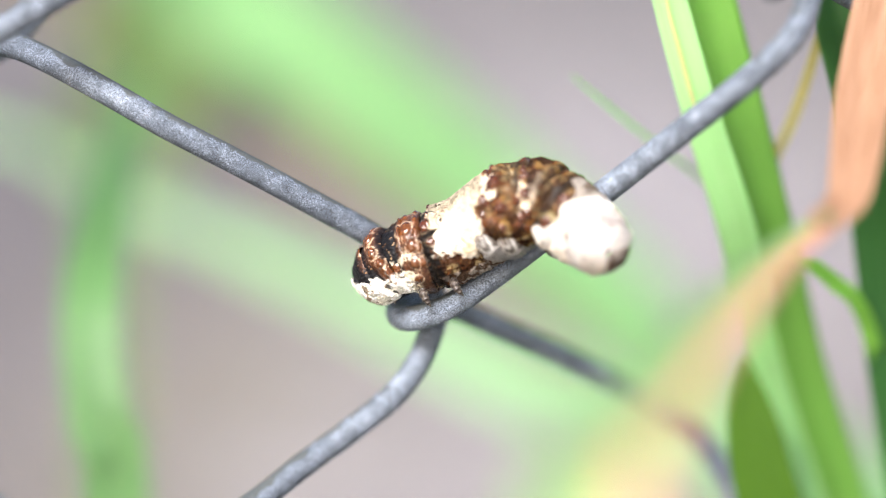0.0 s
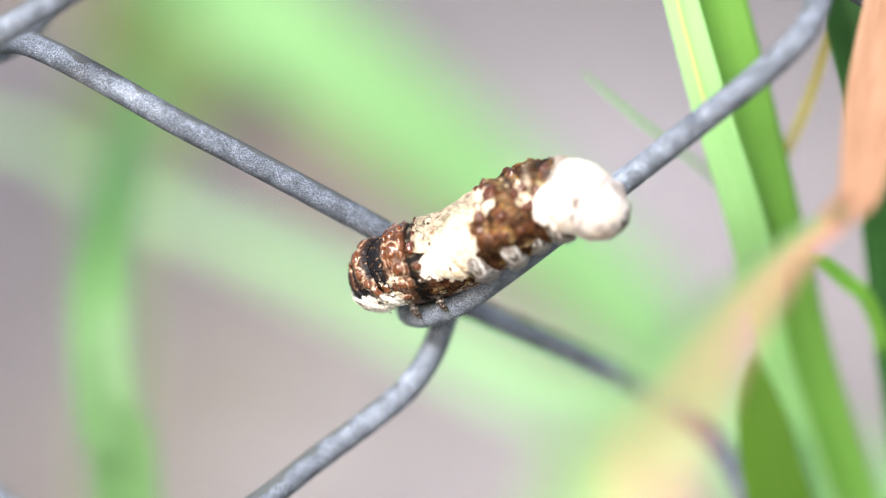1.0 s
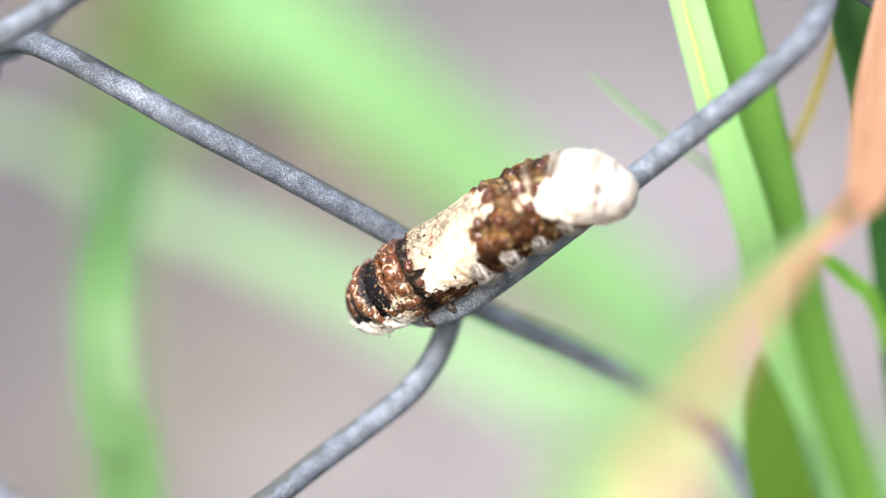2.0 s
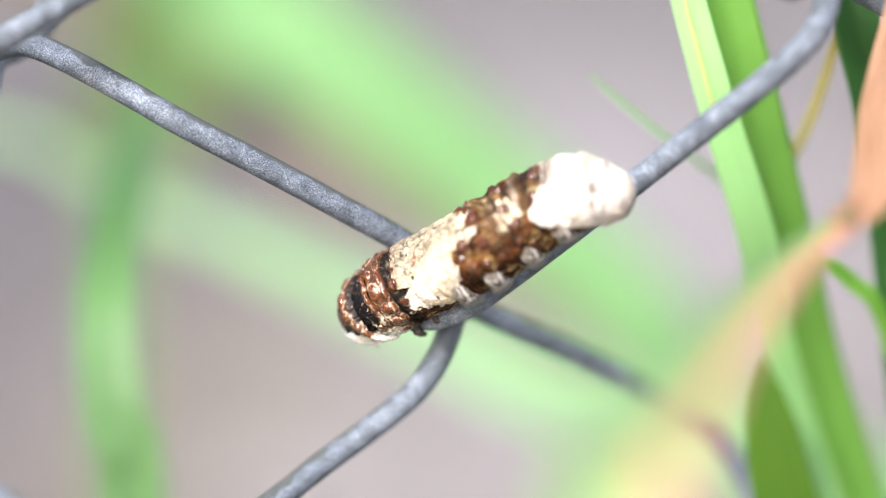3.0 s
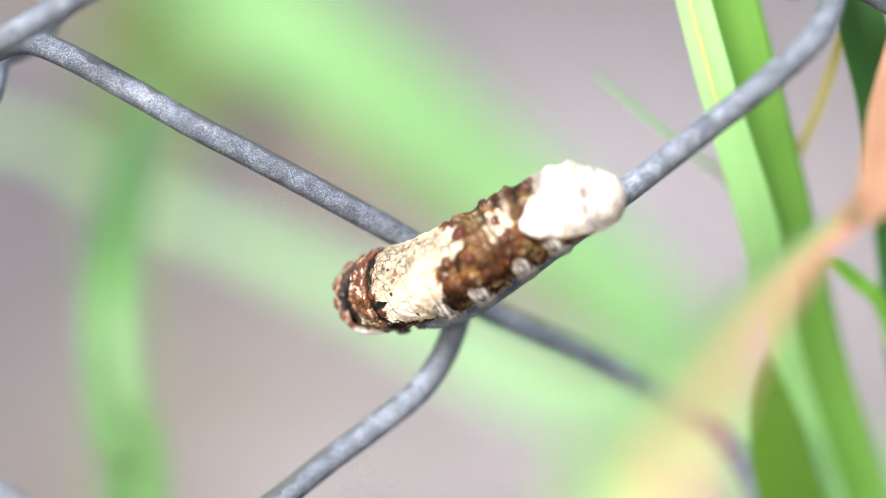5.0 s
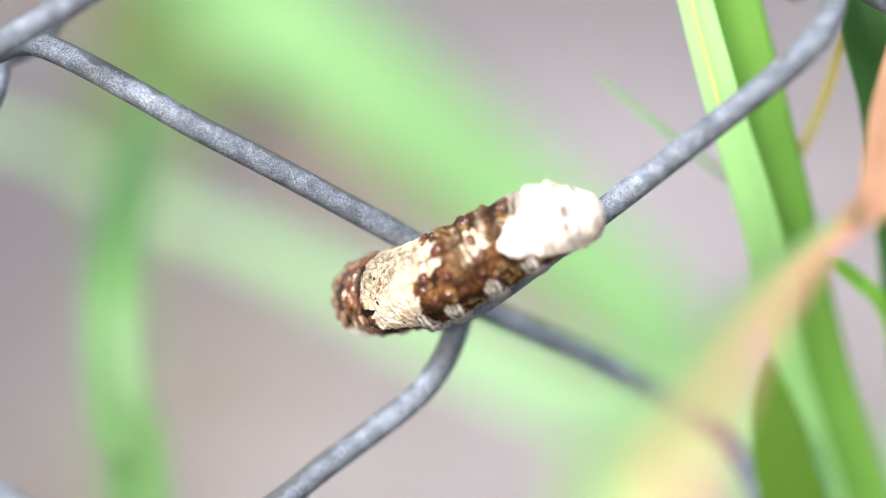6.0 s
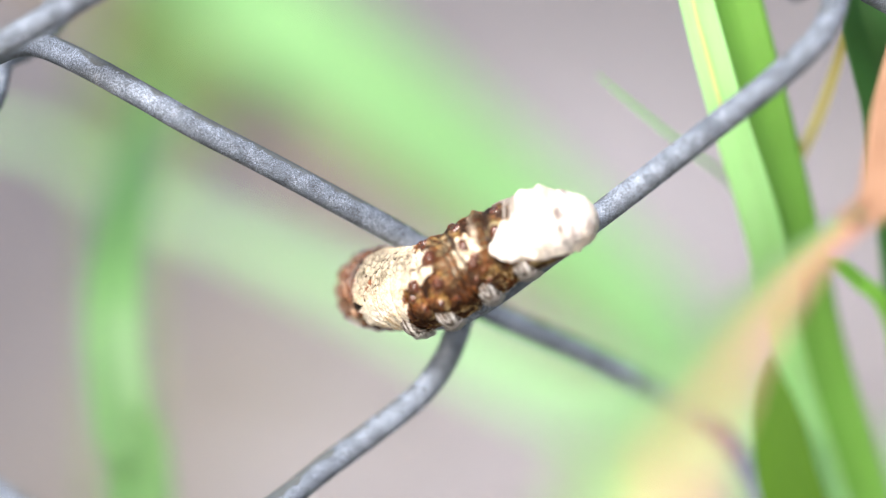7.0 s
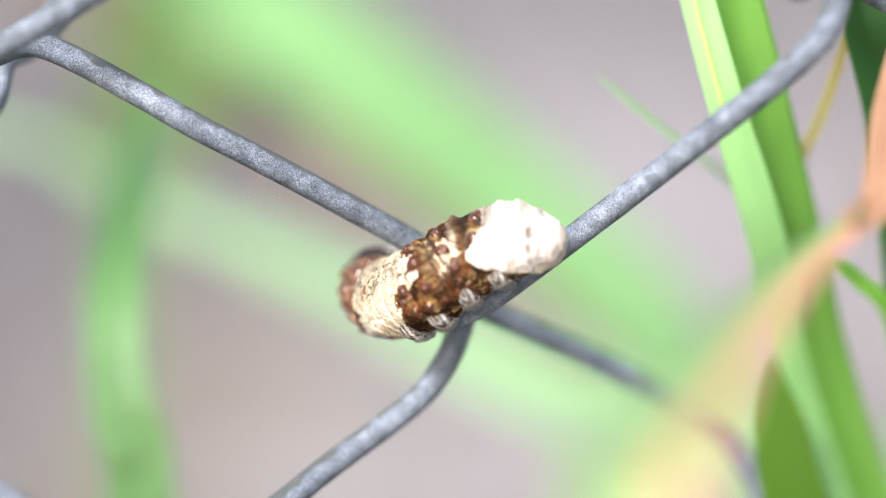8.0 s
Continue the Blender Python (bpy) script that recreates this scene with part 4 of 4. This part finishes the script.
CATERPILLAR = thing("caterpillar", "brown and cream mottled caterpillar crawling along the fence wire", "caterpillar", at=tuple(place((0, 0, 0))))
BODY = [segment(name, at, SEGMENTS[k - 1][2] if k else None, end, CATERPILLAR) for k, (name, at, end) in enumerate(SEGMENTS)]
for which in (9, 12, 14, 15):
    for side in (1, -1):
        proleg(BODY[which], side, {9: -10, 12: 26, 14: 24, 15: -16}[which], 0.66 if side < 0 else 0.88 if which == 15 else 1.0, which * 3 + side)
LEGS = [true_leg(BODY[which], side, shift, size) for which, shift, size in ((1, 0, 0.12), (4, 14, 0.8), (6, 14, 0.8)) for side in (1, -1)]

# The spine in millimetres on the fence at each moment: head, thorax, front, middle and rear of the saddle, front of the white part, hump, hind end
STATIONS = [-45, 25, 100, 180, 260, 382, 470, 562]
SPINE = {
    0.0: [(-8.13, -4.45, 0.21), (-5.53, -1.44, 2.88), (-1.09, -0.12, 3.92), (3.13, 1.74, 4.88), (6.49, 4.12, 6.65), (11.70, 5.18, 8.25), (16.26, 1.60, 11.14), (17.73, -0.14, 17.30)],
    0.5: [(-8.84, -4.92, -0.98), (-6.66, -2.10, 2.34), (-2.63, -0.53, 3.65), (1.46, 0.73, 4.98), (5.17, 2.58, 6.76), (10.50, 4.57, 7.16), (15.62, 2.25, 9.75), (18.04, 0.88, 14.71)],
    1.0: [(-8.88, -5.23, -1.61), (-7.62, -2.97, 2.01), (-3.74, -1.75, 3.52), (0.60, -0.29, 4.93), (4.48, 1.94, 6.83), (9.97, 5.10, 7.17), (13.92, 4.93, 10.28), (17.94, 2.88, 13.76)],
    1.5: [(-9.60, -6.56, -2.12), (-8.11, -4.42, 1.70), (-4.03, -2.53, 3.12), (0.37, -0.45, 4.62), (4.28, 1.92, 6.70), (9.94, 5.28, 7.21), (14.00, 5.95, 10.42), (18.93, 4.57, 12.16)],
    3.0: [(-10.65, -7.64, -3.73), (-9.93, -6.56, 0.40), (-6.30, -4.19, 2.60), (-2.11, -2.04, 4.70), (1.73, -0.04, 7.25), (7.99, 4.07, 8.35), (12.66, 5.85, 10.58), (18.45, 6.06, 12.01)],
    3.5: [(-11.32, -7.23, -4.05), (-10.74, -6.46, 0.04), (-7.58, -4.57, 2.68), (-3.58, -3.23, 4.76), (0.90, -1.71, 7.45), (7.65, 3.24, 8.38), (12.54, 5.22, 10.75), (18.45, 6.05, 11.91)],
    4.0: [(-10.92, -5.75, -4.97), (-10.88, -5.19, -0.68), (-7.81, -4.31, 2.24), (-3.81, -3.51, 4.72), (0.58, -1.95, 7.50), (7.57, 3.02, 8.32), (12.50, 5.10, 10.72), (18.36, 5.94, 11.82)],
    4.5: [(-11.09, -5.19, -5.64), (-10.85, -5.21, -1.16), (-7.96, -4.37, 1.64), (-4.03, -3.44, 4.33), (0.40, -1.82, 7.22), (7.53, 3.00, 8.15), (12.32, 5.03, 10.59), (18.01, 6.00, 11.71)],
    6.0: [(-10.96, -4.07, -8.13), (-11.39, -5.54, -3.88), (-9.09, -5.19, -0.23), (-6.03, -4.28, 3.37), (-2.99, -3.12, 6.53), (3.43, 0.29, 7.63), (8.53, 2.44, 9.57), (14.40, 3.75, 10.22)],
    6.5: [(-10.63, -3.26, -9.91), (-11.01, -5.01, -5.74), (-9.29, -4.53, -1.53), (-6.65, -4.25, 2.55), (-3.44, -3.94, 6.21), (3.00, -0.19, 7.44), (8.40, 2.12, 9.58), (14.23, 3.53, 10.05)],
    7.0: [(-10.80, -2.33, -10.59), (-11.23, -4.71, -6.72), (-9.49, -4.72, -2.23), (-7.05, -4.68, 2.11), (-3.93, -4.05, 5.80), (2.61, -0.28, 6.98), (7.84, 1.95, 9.15), (13.45, 3.54, 9.76)],
    7.5: [(-10.92, -1.95, -10.78), (-11.11, -4.71, -7.02), (-9.40, -5.22, -2.55), (-7.17, -4.99, 1.79), (-4.22, -4.18, 5.49), (1.95, -0.36, 6.50), (6.85, 1.78, 8.49), (12.52, 2.68, 9.53)],
    8.0: [(-10.76, -1.67, -11.11), (-11.14, -4.60, -7.46), (-9.48, -5.63, -3.02), (-7.69, -5.37, 1.36), (-5.13, -4.18, 4.97), (-0.15, -0.88, 5.98), (4.54, 0.60, 7.59), (9.88, 0.80, 8.44)]}
# roll of the fore and the hind body about the spine, in degrees
ROLL = {0.0: (-16.0, 14.7), 0.5: (-12.2, 10.9), 1.0: (-6.4, 6.6), 1.5: (-3.0, 2.5), 3.0: (-0.1, 0.9), 3.5: (1.8, -2.6), 4.0: (3.3, -4.2), 4.5: (1.9, -5.6), 6.0: (7.3, -2.1), 6.5: (4.2, -4.2), 7.0: (5.8, -5.3), 7.5: (5.6, -5.2), 8.0: (7.8, -6.4)}


def spine_at(points, s):
    """Place on a smooth curve through the stations."""
    p = np.array(points)
    st = np.array(STATIONS, float)
    slope = np.gradient(p, st, axis=0)
    i = int(np.clip(np.searchsorted(st, s) - 1, 0, len(st) - 2))
    h = st[i + 1] - st[i]
    t = (s - st[i]) / h
    a, b, c, d = 2 * t ** 3 - 3 * t * t + 1, t ** 3 - 2 * t * t + t, -2 * t ** 3 + 3 * t * t, t ** 3 - t * t
    return a * p[i] + b * h * slope[i] + c * p[i + 1] + d * h * slope[i + 1]


def motions():
    fore = {0.0: (-0.5, 0.78, 0.38), 1.5: (-0.48, 0.7, 0.52), 3.5: (-0.45, 0.6, 0.66), 8.0: (-0.42, 0.55, 0.72)}
    hind = {0.0: (-0.35, 0.55, 0.82), 0.5: (-0.35, 0.58, 0.76), 1.0: (-0.35, 0.66, 0.65), 1.5: (-0.38, 0.62, 0.68), 3.5: (-0.4, 0.6, 0.68), 8.0: (-0.4, 0.6, 0.68)}

    def turned(table, t):
        keys = sorted(table)
        return Vector([np.interp(t, keys, [table[k][j] for k in keys]) for j in range(3)])
    for ob, (name, at, end) in zip(BODY, SEGMENTS):
        rows = []
        for t, points in SPINE.items():
            here = Vector(spine_at(points, at))
            ahead = Vector(spine_at(points, max(at - 14, -45)) - spine_at(points, at + 14)).normalized()
            share = min(1, max(0, (at - 180) / 200))
            back = turned(fore, t).lerp(turned(hind, t), share)
            back = (back - ahead * back.dot(ahead)).normalized()
            back.rotate(Matrix.Rotation(-radians(ROLL[t][0] * (1 - share) + ROLL[t][1] * share), 3, ahead))
            left = back.cross(ahead)
            m = Matrix((ahead, left, back)).transposed().to_4x4()
            m.translation = here / 1000
            rows.append((t, FENCE.to_3x3().to_4x4() @ m))
        walk(ob, rows)
    # legs fold under as the head goes behind the wire, fitting the camera's view
    fold = ((0, 0), (1.5, -8), (3.0, -20), (4.5, -30), (6.0, -50), (8.0, -60))
    for leg, side in LEGS:
        base = Matrix.Translation(leg.location)
        walk(leg, [(t, base @ Matrix.Rotation(radians(a * side), 4, "X")) for t, a in fold])
    # the dry end of the leaf sways about its bend
    bend = place((38.97, 2.38, 30.8)) - DRIED_TIP.parent.location
    out = FENCE.to_3x3() @ Vector((0, 0, 1))
    sway = ((0, 0), (1.5, -0.6), (3.0, -3.4), (3.5, -3.8), (4.5, -5.4), (6.0, -5.2), (8.0, -4.6))
    walk(DRIED_TIP, [(t, Matrix.Translation(bend) @ Matrix.Rotation(radians(r), 4, out) @ Matrix.Translation(-bend)) for t, r in sway])


motions()
